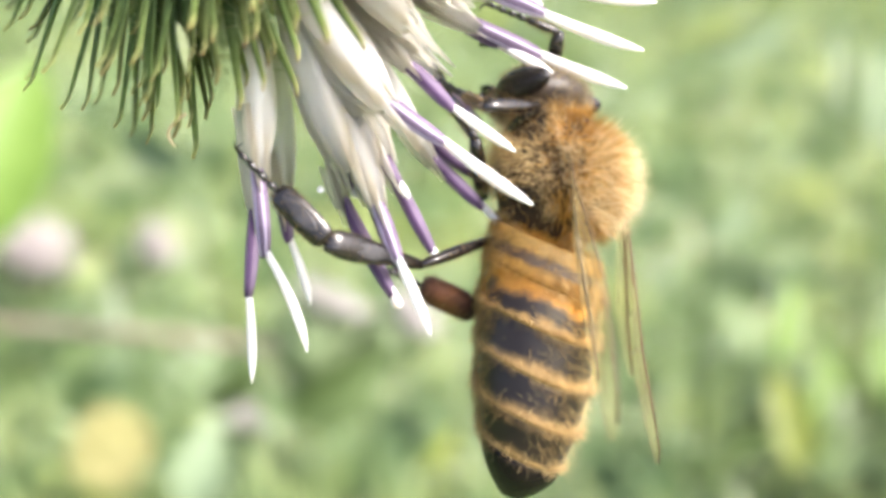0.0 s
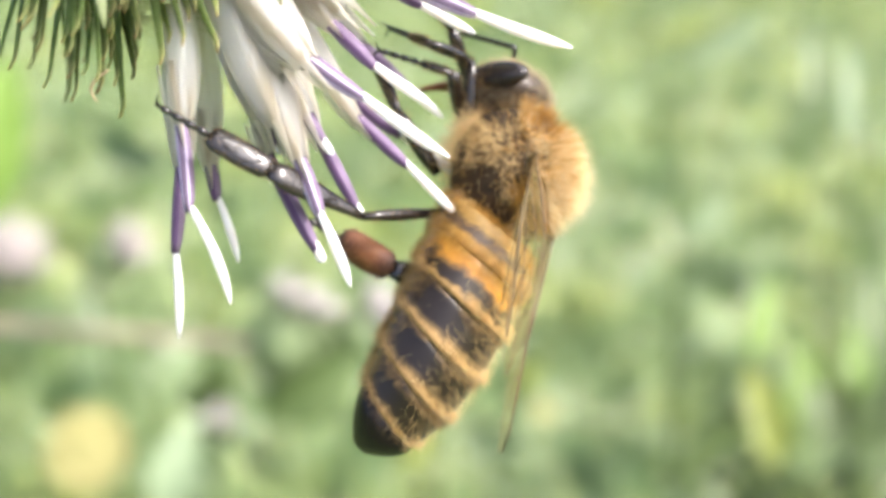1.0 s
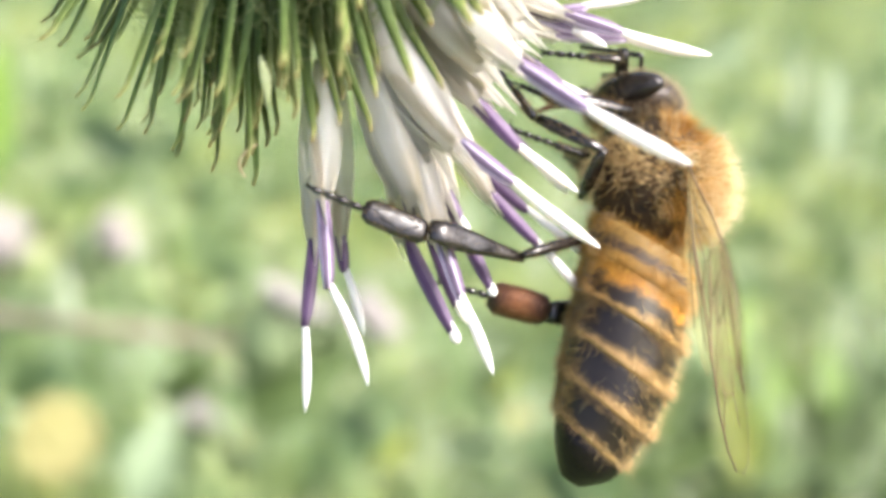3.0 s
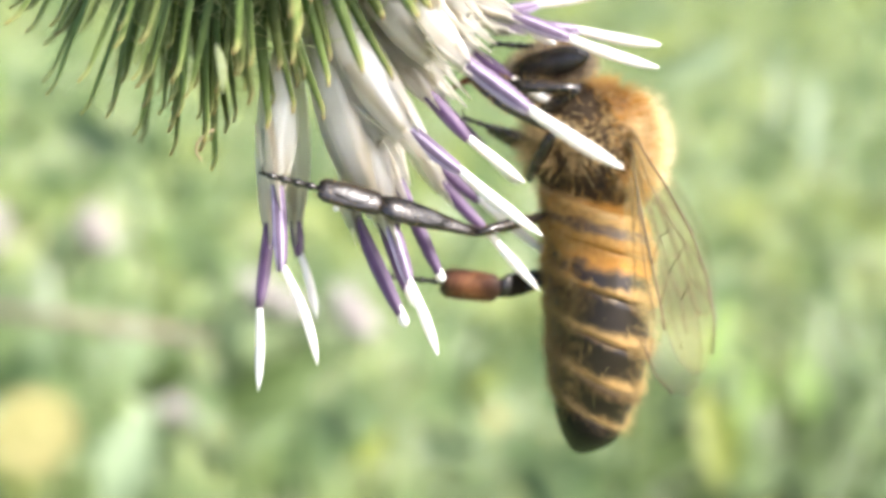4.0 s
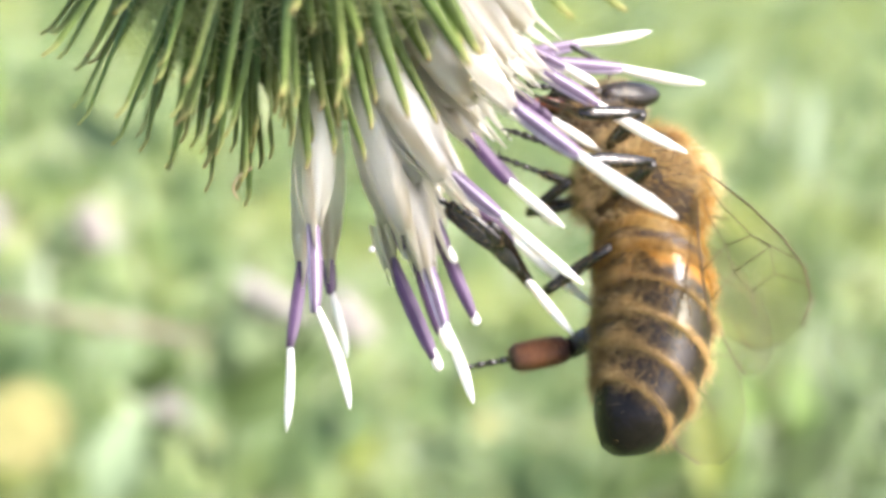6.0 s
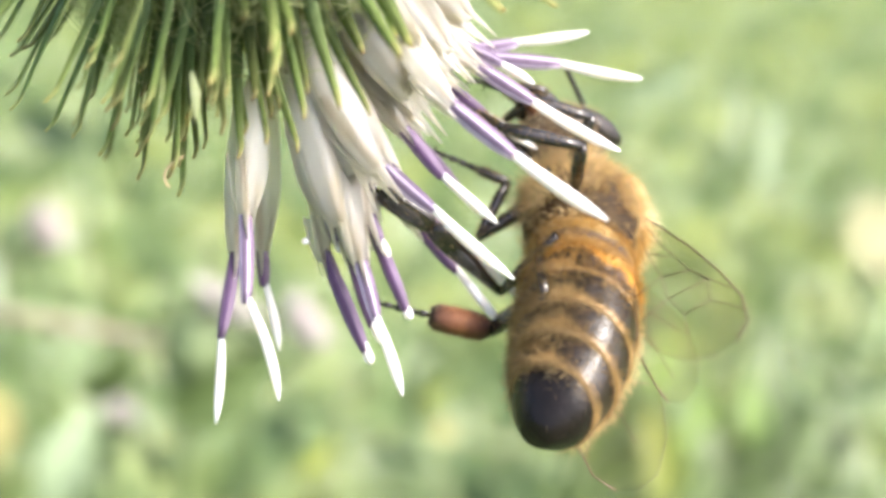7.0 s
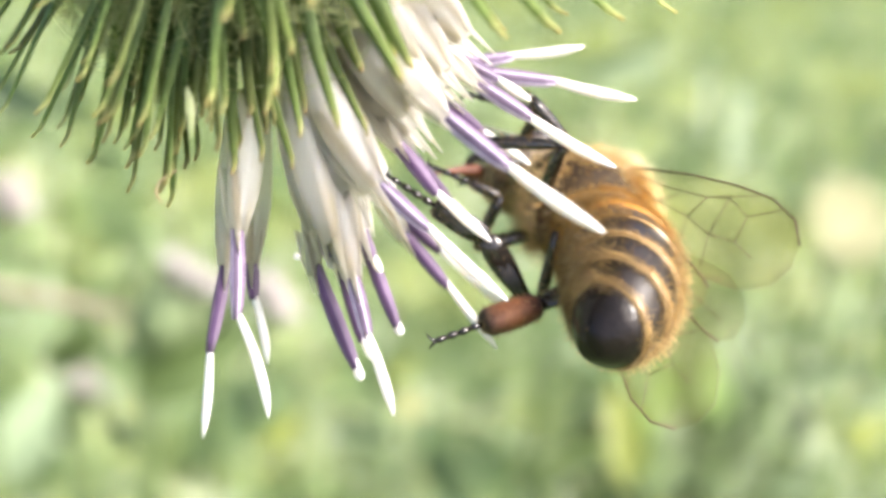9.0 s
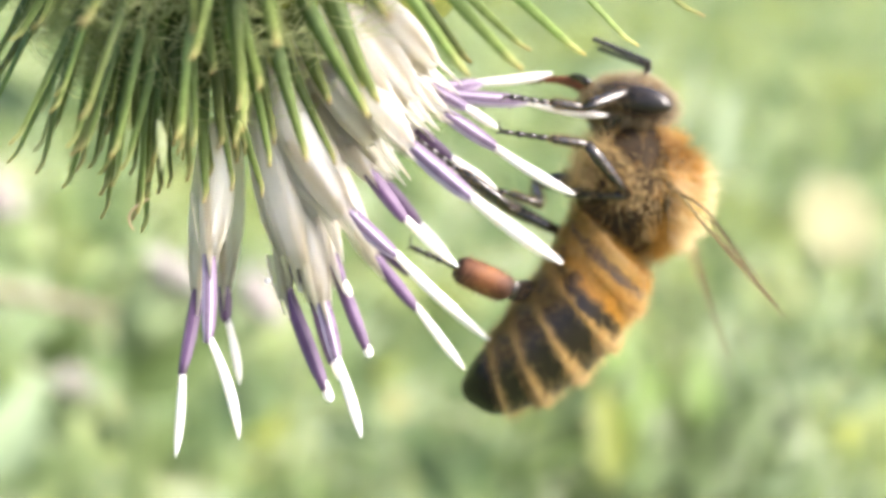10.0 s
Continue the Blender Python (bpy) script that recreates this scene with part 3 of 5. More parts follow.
# ---- honey bee ----
# seconds; thorax in millimetres of the first view; its forward and upward directions; degrees by which the abdomen curls under and sideways, and how far it is drawn out
BEE = [
    (0, 3.57, 33.17, 2.23, 0.08, 0.18, 0.98, 0.78, -0.62, 0.05, 5, 1, 1.00),
    (0.5, 3.59, 32.94, 2.28, 0.06, 0.08, 1.00, 0.71, -0.71, 0.01, 4, -6, 1.03),
    (1, 4.62, 34.23, 1.22, 0.25, 0.27, 0.93, 0.88, -0.46, -0.11, 18, 1, 1.06),
    (1.5, 4.17, 32.97, 2.94, 0.01, 0.14, 0.99, 0.89, -0.45, 0.05, 22, -1, 1.02),
    (2, 4.23, 32.95, 3.21, -0.10, 0.10, 0.99, 0.91, -0.38, 0.13, 20, -1, 1.01),
    (2.5, 4.55, 33.31, 3.17, -0.02, 0.04, 1.00, 0.83, -0.56, 0.04, 11, -1, 0.98),
    (2.7, 5.09, 33.57, 3.12, 0.14, 0.23, 0.96, 0.82, -0.57, 0.02, 12, -3, 0.99),
    (3.8, 4.66, 33.35, 4.35, -0.18, -0.01, 0.98, 0.96, -0.23, 0.18, 10, 5, 1.06),
    (4, 4.59, 33.68, 4.40, -0.25, -0.04, 0.97, 0.95, -0.21, 0.24, 14, 3, 1.10),
    (4.5, 4.20, 33.14, 4.07, -0.15, -0.06, 0.99, 0.88, 0.44, 0.16, 10, 9, 1.04),
    (5, 4.74, 33.46, 3.31, 0.07, 0.51, 0.86, 0.81, 0.47, -0.34, 0, 11, 0.91),
    (5.2, 4.68, 33.05, 3.59, -0.03, 0.39, 0.92, 0.75, 0.62, -0.24, 10, 13, 0.93),
    (6.3, 5.12, 34.17, 4.46, -0.27, 0.34, 0.90, 0.87, 0.49, 0.08, 23, 8, 0.82),
    (6.5, 4.92, 34.03, 4.25, -0.26, 0.36, 0.90, 0.86, 0.51, 0.05, 23, 6, 0.82),
    (7, 5.25, 33.70, 3.42, -0.03, 0.57, 0.82, 0.69, 0.61, -0.40, 13, 10, 0.82),
    (7.5, 5.14, 34.53, 3.53, -0.36, 0.81, 0.47, 0.93, 0.34, 0.13, 30, 9, 0.77),
    (8, 4.84, 33.85, 3.62, -0.27, 0.80, 0.53, 0.91, 0.40, -0.13, 21, 8, 0.79),
    (8.5, 5.48, 34.10, 3.75, -0.27, 0.83, 0.49, 0.93, 0.35, -0.08, 25, 8, 0.80),
    (9, 5.78, 34.86, 4.31, -0.32, 0.85, 0.42, 0.95, 0.30, 0.11, 30, 8, 0.75),
    (9.5, 5.20, 33.57, 5.22, -0.16, 0.81, 0.56, 0.92, 0.33, -0.22, 24, 15, 0.88),
    (10, 8.32, 33.64, 6.16, 0.09, -0.11, 0.99, 0.93, -0.33, -0.12, 30, 0, 0.98),
]


def axes(forward, up):
    f = Vector(forward).normalized()
    u = Vector(up)
    u = (u - f * u.dot(f)).normalized()
    m = Matrix((f, u.cross(f), u)).transposed().to_4x4()
    return m


def bee_pose(row):
    m = axes(row[4:7], row[7:10])
    m.translation = Vector(row[1:4]) * MM
    return STAGE @ m


bee = tagged(new("honey_bee"), "tawny furry honey bee with dark banded abdomen clinging to florets", "bee")
bee.matrix_world = bee_pose(BEE[0])


def thorax_part():
    def shape(p):
        p.z *= 1.0 if p.z < 0 else 0.97
        p.x *= 1.0 if p.x > 0 else 1.15
        return p
    v, f = blob(2.05 * MM, 1.90 * MM, 2.05 * MM, 28, 20, 0.05, shape=shape)
    th = part("thorax", mesh_of("thorax", v, f, M_THORAX), bee)
    # a dense coat on the back, a thin grizzled one on the sides with bare black patches, a pale tuft below
    fuzz("fur", th, v, f, 22000, 0.62 * MM, 0.0060 * MM, M_FUR, 11, lean=(-0.40, 0, 0.1), spread=0.28, clump=0.9,
         keep=lambda q, g: g.random() < min(1.0, max(0.03, (q[2] / MM - 0.55 + 1.2 * noise.noise(Vector(q) * 1100)) * 1.0)))
    # longer rear coat, its cream paler to carry the sun's glow along the rim
    fuzz("back_fur", th, v, f, 16000, 0.95 * MM, 0.0055 * MM, M_BACKLIT_FUR, 14, lean=(-0.30, 0, 0.2), spread=0.28, clump=0.9,
         keep=lambda q, g: q[2] > (1.0 - 0.25 * q[0] / MM) * MM and q[0] < (0.4 + 0.9 * g.random()) * MM)
    fuzz("underfur", th, v, f, 10500, 0.50 * MM, 0.0065 * MM, M_PALE_FUR, 12, lean=(-0.4, 0, -0.1), spread=0.4, clump=1.2,
         keep=lambda q, g: q[2] < 1.0 * MM and (noise.noise(Vector(q) * 900) > 0.10 or g.random() < 0.05))
    fuzz("breast_fur", th, v, f, 7000, 0.85 * MM, 0.006 * MM, M_PALE_FUR, 13, lean=(0.15, 0, -0.1), spread=0.4, clump=0.5,
         keep=lambda q, g: q[2] < -1.1 * MM and q[0] > -0.6 * MM)
    return th


def head_part():
    # wedge-shaped head, long downwards to the jaws
    def shape(p):
        if p.z < 0:
            p.y *= 1 + 0.28 * p.z / (1.7 * MM)
            p.x += 0.15 * p.z
        return p
    v, f = blob(0.85 * MM, 1.55 * MM, 1.60 * MM, 26, 18, 0.03, shape=shape)
    hd = part("head", mesh_of("head", v, f, M_HEAD), bee, pose(2.70 * MM, 0, -0.95 * MM))
    for s in (1, -1):
        ev, ef = blob(0.47 * MM, 0.40 * MM, 1.16 * MM, 20, 16)
        part("eye", mesh_of("eye", ev, ef, M_EYE), hd, pose(0.05 * MM, s * 1.30 * MM, 0.28 * MM, s * -12, 0, 0), "glossy dark compound eye")
        base = Vector((0.80, s * 0.28, 0.25)) * MM
        elbow = base + Vector((0.55, s * 0.55, 0.15)) * MM
        end = elbow + Vector((0.35, s * 0.35, -2.0)) * MM
        line, width = [base, (base + elbow) / 2, elbow - (elbow - base) * 0.08], [0.07, 0.08, 0.08]
        for k in range(11):
            line += [elbow + (end - elbow) * ((k + q) / 11) for q in (0.06, 0.5, 0.94)]
            width += [0.072, 0.1, 0.088]
        av, af = tube(line, [w * MM for w in width], 8)
        part("antenna", mesh_of("antenna", av, af, M_CHITIN), hd, None, "dark jointed antenna")
        jv, jf = tube(curve_points(Vector((0.25, s * 0.55, -1.35)) * MM, Vector((0.5, s * 0.6, -1.9)) * MM, Vector((0.35, s * 0.05, -2.15)) * MM, 6),
                      [0.2 * MM, 0.22 * MM, 0.2 * MM, 0.18 * MM, 0.16 * MM, 0.13 * MM, 0.06 * MM], 8, 0.6)
        part("jaw", mesh_of("jaw", jv, jf, M_CHITIN), hd)
    pv, pf = tube(curve_points(Vector((0.2, 0, -1.5)) * MM, Vector((0.4, 0, -2.6)) * MM, Vector((-0.1, 0, -3.6)) * MM, 8),
                  [0.28 * MM, 0.26 * MM, 0.22 * MM, 0.18 * MM, 0.14 * MM, 0.11 * MM, 0.09 * MM, 0.07 * MM, 0.04 * MM], 8)
    part("proboscis", mesh_of("proboscis", pv, pf, M_TONGUE), hd, None, "reddish brown tongue sheath")
    fuzz("fur", hd, v, f, 5000, 0.36 * MM, 0.0055 * MM, M_FACE_FUR, 21, lean=(0.2, 0, 0.1), spread=0.4,
         keep=lambda q, g: g.random() < (0.9 if abs(q[1]) < 0.95 * MM else 0.75) and not (abs(q[1]) > 0.95 * MM and abs(q[0]) < 0.42 * MM and -0.85 * MM < q[2] < 1.40 * MM))
    fuzz("dark_fur", hd, v, f, 3500, 0.32 * MM, 0.006 * MM, M_BAND_HAIR, 22, lean=(0.1, 0, -0.2), spread=0.5,
         keep=lambda q, g: q[2] < 0.9 * MM and noise.noise(Vector(q) * 1700) > 0.0)
    return hd


thorax_part()
bee_head = head_part()

# abdomen: six rings that telescope; half widths and half heights at their borders
WAIST = Vector((-1.95, 0, -0.35)) * MM
RING_LEN = [1.15, 1.35, 1.35, 1.30, 1.20, 1.65]
HALF_W = [1.62, 1.80, 1.90, 1.85, 1.68, 1.34, 0.20]
HALF_H = [1.60, 1.74, 1.80, 1.76, 1.62, 1.30, 0.14]


def abdomen_ring(k):
    """One ring from its front border at the origin back along -x, its rear edge lapping over the next."""
    ell, rings = RING_LEN[k] * MM, []
    w0, w1, h0, h1 = HALF_W[k], HALF_W[k + 1], HALF_H[k], HALF_H[k + 1]
    last = k == 5
    steps = 10
    for i in range(steps + 1):
        s = i / steps * (1.0 if last else 1.12) - (0.10 if k else 0.0)
        w = (w0 + (w1 - w0) * max(0.0, s) ** (1.9 if last else (0.55 if k == 0 else 1.0)))
        h = (h0 + (h1 - h0) * max(0.0, s) ** (1.9 if last else (0.55 if k == 0 else 1.0)))
        lip = 1.0 + (0.018 * s if not last else 0.0) - (0.04 if s < 0 else 0) - (0.03 if s > 1.06 else 0)
        rings.append([Vector((-s * ell - SLANT * math.sin(a) * h * MM * lip * (1 - 0.6 * (s if last else 0)), math.cos(a) * w * MM * lip, math.sin(a) * h * MM * lip * (1 if math.sin(a) > 0 else 0.92)))
                      for a in (2 * math.pi * j / 32 for j in range(32))])
    return loft(rings)


SEGMENTS = []
for k in range(6):
    v, f = abdomen_ring(k)
    seg = part("abdomen_segment", mesh_of("abdomen_segment", v, f, (M_FIRST, M_SECOND, M_SEGMENT, M_SEGMENT, M_SEGMENT, M_TAIL)[k]), bee)
    SEGMENTS.append(seg)
    def hairy(q, g, k=k):
        """Felt on the front of each ring, all over the first, and thin on the flanks below."""
        x = (q[0] + SLANT * q[2]) / MM
        patch = noise.noise(Vector(q) * 1100 + Vector((7.3 * k, 0, 0)))
        band = -((0.0, 0.24, 0.04, 0.06, 0.06, 0.10)[k] + 0.30 * patch) < x < 0.1
        low = min(0.6, max(0.01, -0.04 - 0.60 * (q[2] / MM + 0.15) + 1.0 * patch))
        return g.random() < (0.9 if band else (0.55 if x > -0.45 or x < -0.75 else 0.12) if k == 0 else low) * (1.0 if k < 5 else 0.12)
    fuzz("hair_band", seg, v, f, 12000 if k == 0 else 9000 if k == 1 else 12000 if k < 5 else 4000, (0.36 if k < 2 else 0.28) * MM, 0.0046 * MM, M_FUR if k < 2 else M_BAND_HAIR, 40 + k, lean=(-0.6, 0, 0), spread=0.3,
         clump=0.12, keep=hairy)
    # a longer coat lying back over the flanks and the belly, thinner towards the back
    if k < 5:
        fuzz("side_coat", seg, v, f, 6500, 0.44 * MM, 0.0050 * MM, M_FLANK, 120 + k, lean=(-0.75, 0, 0), spread=0.28, clump=0.35,
             keep=lambda q, g, k=k, e=RING_LEN[k]: g.random() < min(0.6, -0.12 - 0.55 * q[2] / MM + 0.8 * noise.noise(Vector(q) * 1000 + Vector((3.1 * k, 0, 0)))
                                                                      + (0.22 if q[0] + SLANT * q[2] < -0.6 * e * MM else 0.0)))
    # pale fringe along the rear edge, standing up over the next ring
    if k < 5:
        fuzz("fringe", seg, v, f, 9000 if k else 4000, (0.36 - 0.03 * k) * MM, 0.0050 * MM, M_FRINGE, 60 + k, lean=(-0.30, 0, 0), spread=0.25, clump=0.2,
             keep=lambda q, g, e=RING_LEN[k]: -1.10 * e * MM < q[0] + SLANT * q[2] < -(0.84 + 0.22 * noise.noise(Vector(q) * 1200)) * e * MM and g.random() < 0.75)
        fuzz("long_hair", seg, v, f, 800, 0.55 * MM, 0.0035 * MM, M_PALE_FUR, 80 + k, lean=(-0.7, 0, 0), spread=0.35,
             keep=lambda q, g: q[2] < -0.6 * MM or q[2] > 1.2 * MM or g.random() < 0.04)
        # short upright pile along the back
        fuzz("felt", seg, v, f, 6000, 0.42 * MM, 0.0045 * MM, M_PALE_FUR, 90 + k, lean=(-0.5, 0, 0), spread=0.3, clump=0.1,
             keep=lambda q, g, d=(1.0, 1.0, 0.95, 0.85, 0.45)[k], e=RING_LEN[k]: q[2] > 0.8 * MM and g.random() < d * min(1.0, (q[2] / MM - 0.8) * 2.0) * (1.0 if (q[0] + SLANT * q[2]) < -0.62 * e * MM else 0.25))


def abdomen_rows(rows):
    """The rings follow one another along a curve that the curl spreads over them."""
    made = [[] for _ in range(6)]
    for row in rows:
        curl, sway, stretch = row[10:13]
        m = Matrix.Translation(WAIST) @ pose(0, 0, 0, 0, -curl * 0.35, sway * 0.4)
        for k in range(6):
            made[k].append((row[0], m.copy()))
            m = m @ Matrix.Translation((-RING_LEN[k] * MM * stretch, 0, 0)) @ pose(0, 0, 0, 0, -curl * 0.26, sway * 0.24)
    return made


# ---- wings ----
def wing_outline(fore):
    """The rim of a wing, root at the origin, tip along x, leading edge at +y, in millimetres."""
    if fore:
        lead = [(0, 0.05), (1.5, 0.30), (3.5, 0.62), (5.5, 0.80), (7.2, 0.78), (8.4, 0.45), (9.0, -0.15)]
        rear = [(9.1, -0.75), (8.7, -1.45), (7.6, -1.95), (6.2, -2.1), (4.6, -1.75), (2.8, -1.15), (1.2, -0.55), (0, -0.12)]
    else:
        lead = [(0.3, -0.2), (1.6, -0.62), (3.0, -1.15), (4.6, -1.70), (5.8, -2.02), (6.4, -2.25)]
        rear = [(6.5, -2.7), (6.0, -3.25), (5.0, -3.55), (3.8, -3.45), (2.5, -2.75), (1.3, -1.7), (0.4, -0.6)]
    return lead, rear


def wing_part(side):
    def flat(points, z0):
        return [Vector((x * MM, side * y * MM, z0 * MM + 0.06 * MM * math.sin(x * 0.9) - 0.018 * MM * y * y)) for x, y in points]
    out = []
    for fore, name in ((True, "forewing"), (False, "hindwing")):
        lead, rear = wing_outline(fore)
        n = 16

        def along(pts, s):
            q = s * (len(pts) - 1)
            i = min(int(q), len(pts) - 2)
            return Vector(pts[i]) * (1 - q + i) + Vector(pts[i + 1]) * (q - i)
        verts, faces = [], []
        back = rear[::-1]
        for i in range(n + 1):
            a, b = along(lead, i / n), along(back, i / n)
            for j in range(6):
                c = a + (b - a) * j / 5
                verts.append(flat([(c.x, c.y)], 0 if fore else -0.05)[0])
        for i in range(n):
            for j in range(5):
                faces.append((i * 6 + j, i * 6 + j + 1, i * 6 + j + 7, i * 6 + j + 6))
        w = part(name, mesh_of(name, verts, faces, M_WING), bee if fore else out[0], None, "clear amber-tinted membrane wing with brown veins")
        out.append(w)
        if fore:
            lines = [lead, [(0, 0), (2.5, -0.05), (4.6, 0.15), (6.6, 0.72)], [(0.2, -0.1), (2.6, -0.55), (4.2, -0.62)], [(2.6, -0.55), (3.4, -0.1)],
                     [(4.2, -0.62), (4.6, 0.15)], [(4.2, -0.62), (5.4, -0.85), (6.6, -0.75)], [(5.5, 0.38), (5.4, -0.85)], [(6.6, 0.05), (6.6, -0.75)],
                     [(4.6, 0.15), (5.5, 0.38), (6.6, 0.05), (7.9, 0.62)], [(6.6, -0.75), (7.6, -1.0)], [(4.2, -0.62), (4.4, -1.6)], [(5.4, -0.85), (5.7, -1.85)], [(0.1, -0.1), (2.6, -1.02), (4.4, -1.6)]]
            lines.append(rear)
        else:
            lines = [lead, [(0.4, -0.3), (2.5, -1.2), (4.2, -2.2), (5.6, -2.6)], [(2.5, -1.2), (2.7, -1.9), (4.0, -3.2)], [(0.4, -0.4), (2.7, -1.9)]]
        tubes = []
        for k, ln in enumerate(lines):
            r = (0.032 if k == 0 else 0.016 if k < len(lines) - 1 or not fore else 0.010) * MM
            tubes.append(tube(flat(ln, 0.005 if fore else -0.045), r, 5))
        vv, vf = joined(*tubes)
        part("vein", mesh_of("vein", vv, vf, M_VEIN), w)
    return out[0]


WING_L, WING_R = wing_part(1), wing_part(-1)
ROOT_L, ROOT_R = Vector((0.2, 1.45, 1.30)) * MM, Vector((0.2, -1.45, 1.30)) * MM
# seconds; where the wing points and where its leading edge faces, along the axes of the first view: one wing, then the other
WINGS = [
    (0, (0.06, -0.64, -0.76), (0.05, -0.99, 0.09), (0.13, -0.03, -0.99), (-0.06, -0.99, 0.05)),
    (0.5, (0.09, -0.63, -0.77), (0.08, -0.99, 0.09), (0.10, -0.22, -0.97), (-0.02, -0.99, 0.05)),
    (1, (-0.11, -0.79, -0.60), (0.14, -1.00, 0.09), (-0.25, -0.19, -0.95), (0.01, -1.00, 0.06)),
    (1.5, (0.09, -0.66, -0.75), (0.05, -0.99, -0.03), (0.10, -0.11, -0.99), (-0.07, -0.99, -0.05)),
    (2, (0.03, -0.60, -0.80), (-0.00, -0.98, 0.00), (0.09, -0.15, -0.98), (-0.12, -0.98, -0.02)),
    (2.5, (0.01, -0.73, -0.68), (-0.08, -0.96, 0.05), (0.13, -0.06, -0.99), (-0.20, -0.96, 0.03)),
    (2.7, (-0.07, -0.77, -0.63), (-0.09, -0.96, 0.05), (0.02, -0.20, -0.98), (-0.29, -0.78, 0.01)),
    (3.8, (0.04, -0.74, -0.67), (0.12, -0.60, 0.75), (0.11, -0.24, -0.96), (-0.85, -0.45, 0.10)),
    (4, (0.12, -0.70, -0.70), (0.12, -0.60, 0.75), (0.15, -0.21, -0.97), (-0.85, -0.45, 0.10)),
    (4.5, (0.05, -0.76, -0.65), (0.24, -0.60, 0.74), (0.10, -0.21, -0.97), (-0.85, -0.45, 0.10)),
    (5, (0.01, -0.77, -0.64), (0.33, -0.56, 0.71), (0.03, -0.22, -0.97), (-0.85, -0.45, 0.10)),
    (5.2, (0.00, -0.71, -0.71), (0.39, -0.47, 0.70), (0.14, -0.26, -0.96), (-0.85, -0.45, 0.10)),
    (6.3, (0.18, -0.87, -0.46), (0.69, 0.01, 0.66), (0.21, -0.25, -0.94), (-0.89, 0.23, -0.27)),
    (6.5, (0.20, -0.84, -0.51), (0.75, 0.10, 0.65), (0.26, -0.25, -0.93), (-0.90, 0.20, -0.30)),
    (7, (0.07, -0.92, -0.38), (0.75, 0.10, 0.65), (0.12, -0.57, -0.81), (-0.90, 0.20, -0.30)),
    (7.5, (0.35, -0.88, -0.33), (0.25, 0.10, 0.95), (0.05, -0.73, -0.68), (-0.75, 0.20, -0.60)),
    (8, (0.32, -0.88, -0.35), (0.25, 0.10, 0.95), (0.10, -0.77, -0.63), (-0.75, 0.20, -0.60)),
    (8.5, (0.29, -0.93, -0.23), (0.25, 0.10, 0.95), (0.09, -0.81, -0.58), (-0.75, 0.20, -0.60)),
    (9, (0.30, -0.93, -0.23), (0.25, 0.10, 0.95), (0.07, -0.81, -0.58), (-0.75, 0.20, -0.60)),
    (9.5, (0.11, -0.91, -0.40), (0.60, 0.00, 0.80), (0.13, -0.68, -0.73), (-0.90, 0.20, -0.40)),
    (10, (-0.10, -0.96, -0.27), (-0.34, -0.92, 0.01), (0.52, 0.51, -0.68), (-0.35, -0.93, 0.02)),
]


def wing_rows():
    rows_l, rows_r = [], []
    for t, dl, el, dr, er in WINGS:
        turn = bee_at(t).to_3x3().inverted() @ STAGE.to_3x3()
        for rows, d, e, root, s in ((rows_l, dl, el, ROOT_L, 1), (rows_r, dr, er, ROOT_R, -1)):
            d, e = turn @ Vector(d), turn @ Vector(e) * s
            x = d.normalized()
            y = (e - x * e.dot(x)).normalized()
            m = Matrix((x, y, x.cross(y))).transposed().to_4x4()
            m.translation = root
            rows.append((t, m))
    return rows_l, rows_r


def bee_at(t):
    """The bee's pose at t, between the rows that hold it."""
    for a, b in zip(BEE, BEE[1:]):
        if a[0] <= t <= b[0]:
            s = (t - a[0]) / (b[0] - a[0])
            pa, pb = bee_pose(a), bee_pose(b)
            q = pa.to_quaternion().slerp(pb.to_quaternion(), s)
            return Matrix.LocRotScale(pa.translation.lerp(pb.translation, s), q, None)
    return bee_pose(BEE[-1])


# ---- legs ----
def limb(name, length, radii, mat, flat=1.0, bristles=60, label="", side=(0, 1, 0)):
    """A leg joint along x from its own hinge."""
    path = [Vector((length * MM * k / (len(radii) - 1), 0, 0)) for k in range(len(radii))]
    v, f = tube(path, [r * MM for r in radii], 12, flat, side=side)
    ob = part(name, mesh_of(name, v, f, mat), bee, None, label)
    fuzz("bristle", ob, v, f, bristles, 0.22 * MM, 0.006 * MM, M_BAND_HAIR, 70 + bristles, lean=(0.8, 0, 0), spread=0.4)
    return ob


def foot_piece(length, r0, hind):
    """Four small foot joints and two claws beyond the long first joint."""
    a = length * (0.56 if hind else 0.45)
    parts, step = [], (length - a) / 4
    for k in range(4):
        x0 = a + step * k
        w = min(r0, 0.16) * (0.75 if k < 3 else 0.65)
        parts.append(tube([Vector((x * MM, 0, 0)) for x in (x0, x0 + step * 0.6, x0 + step * 0.97)], [w * 0.55 * MM, w * MM, w * 0.8 * MM], 8))
    for s in (1, -1):
        parts.append(tube(curve_points(Vector((length * MM, 0, 0)), Vector(((length + 0.25) * MM, s * 0.12 * MM, 0)), Vector(((length + 0.2) * MM, s * 0.3 * MM, -0.2 * MM)), 4),
                          [0.05 * MM, 0.045 * MM, 0.035 * MM, 0.025 * MM, 0.01 * MM], 6))
    return joined(*parts)


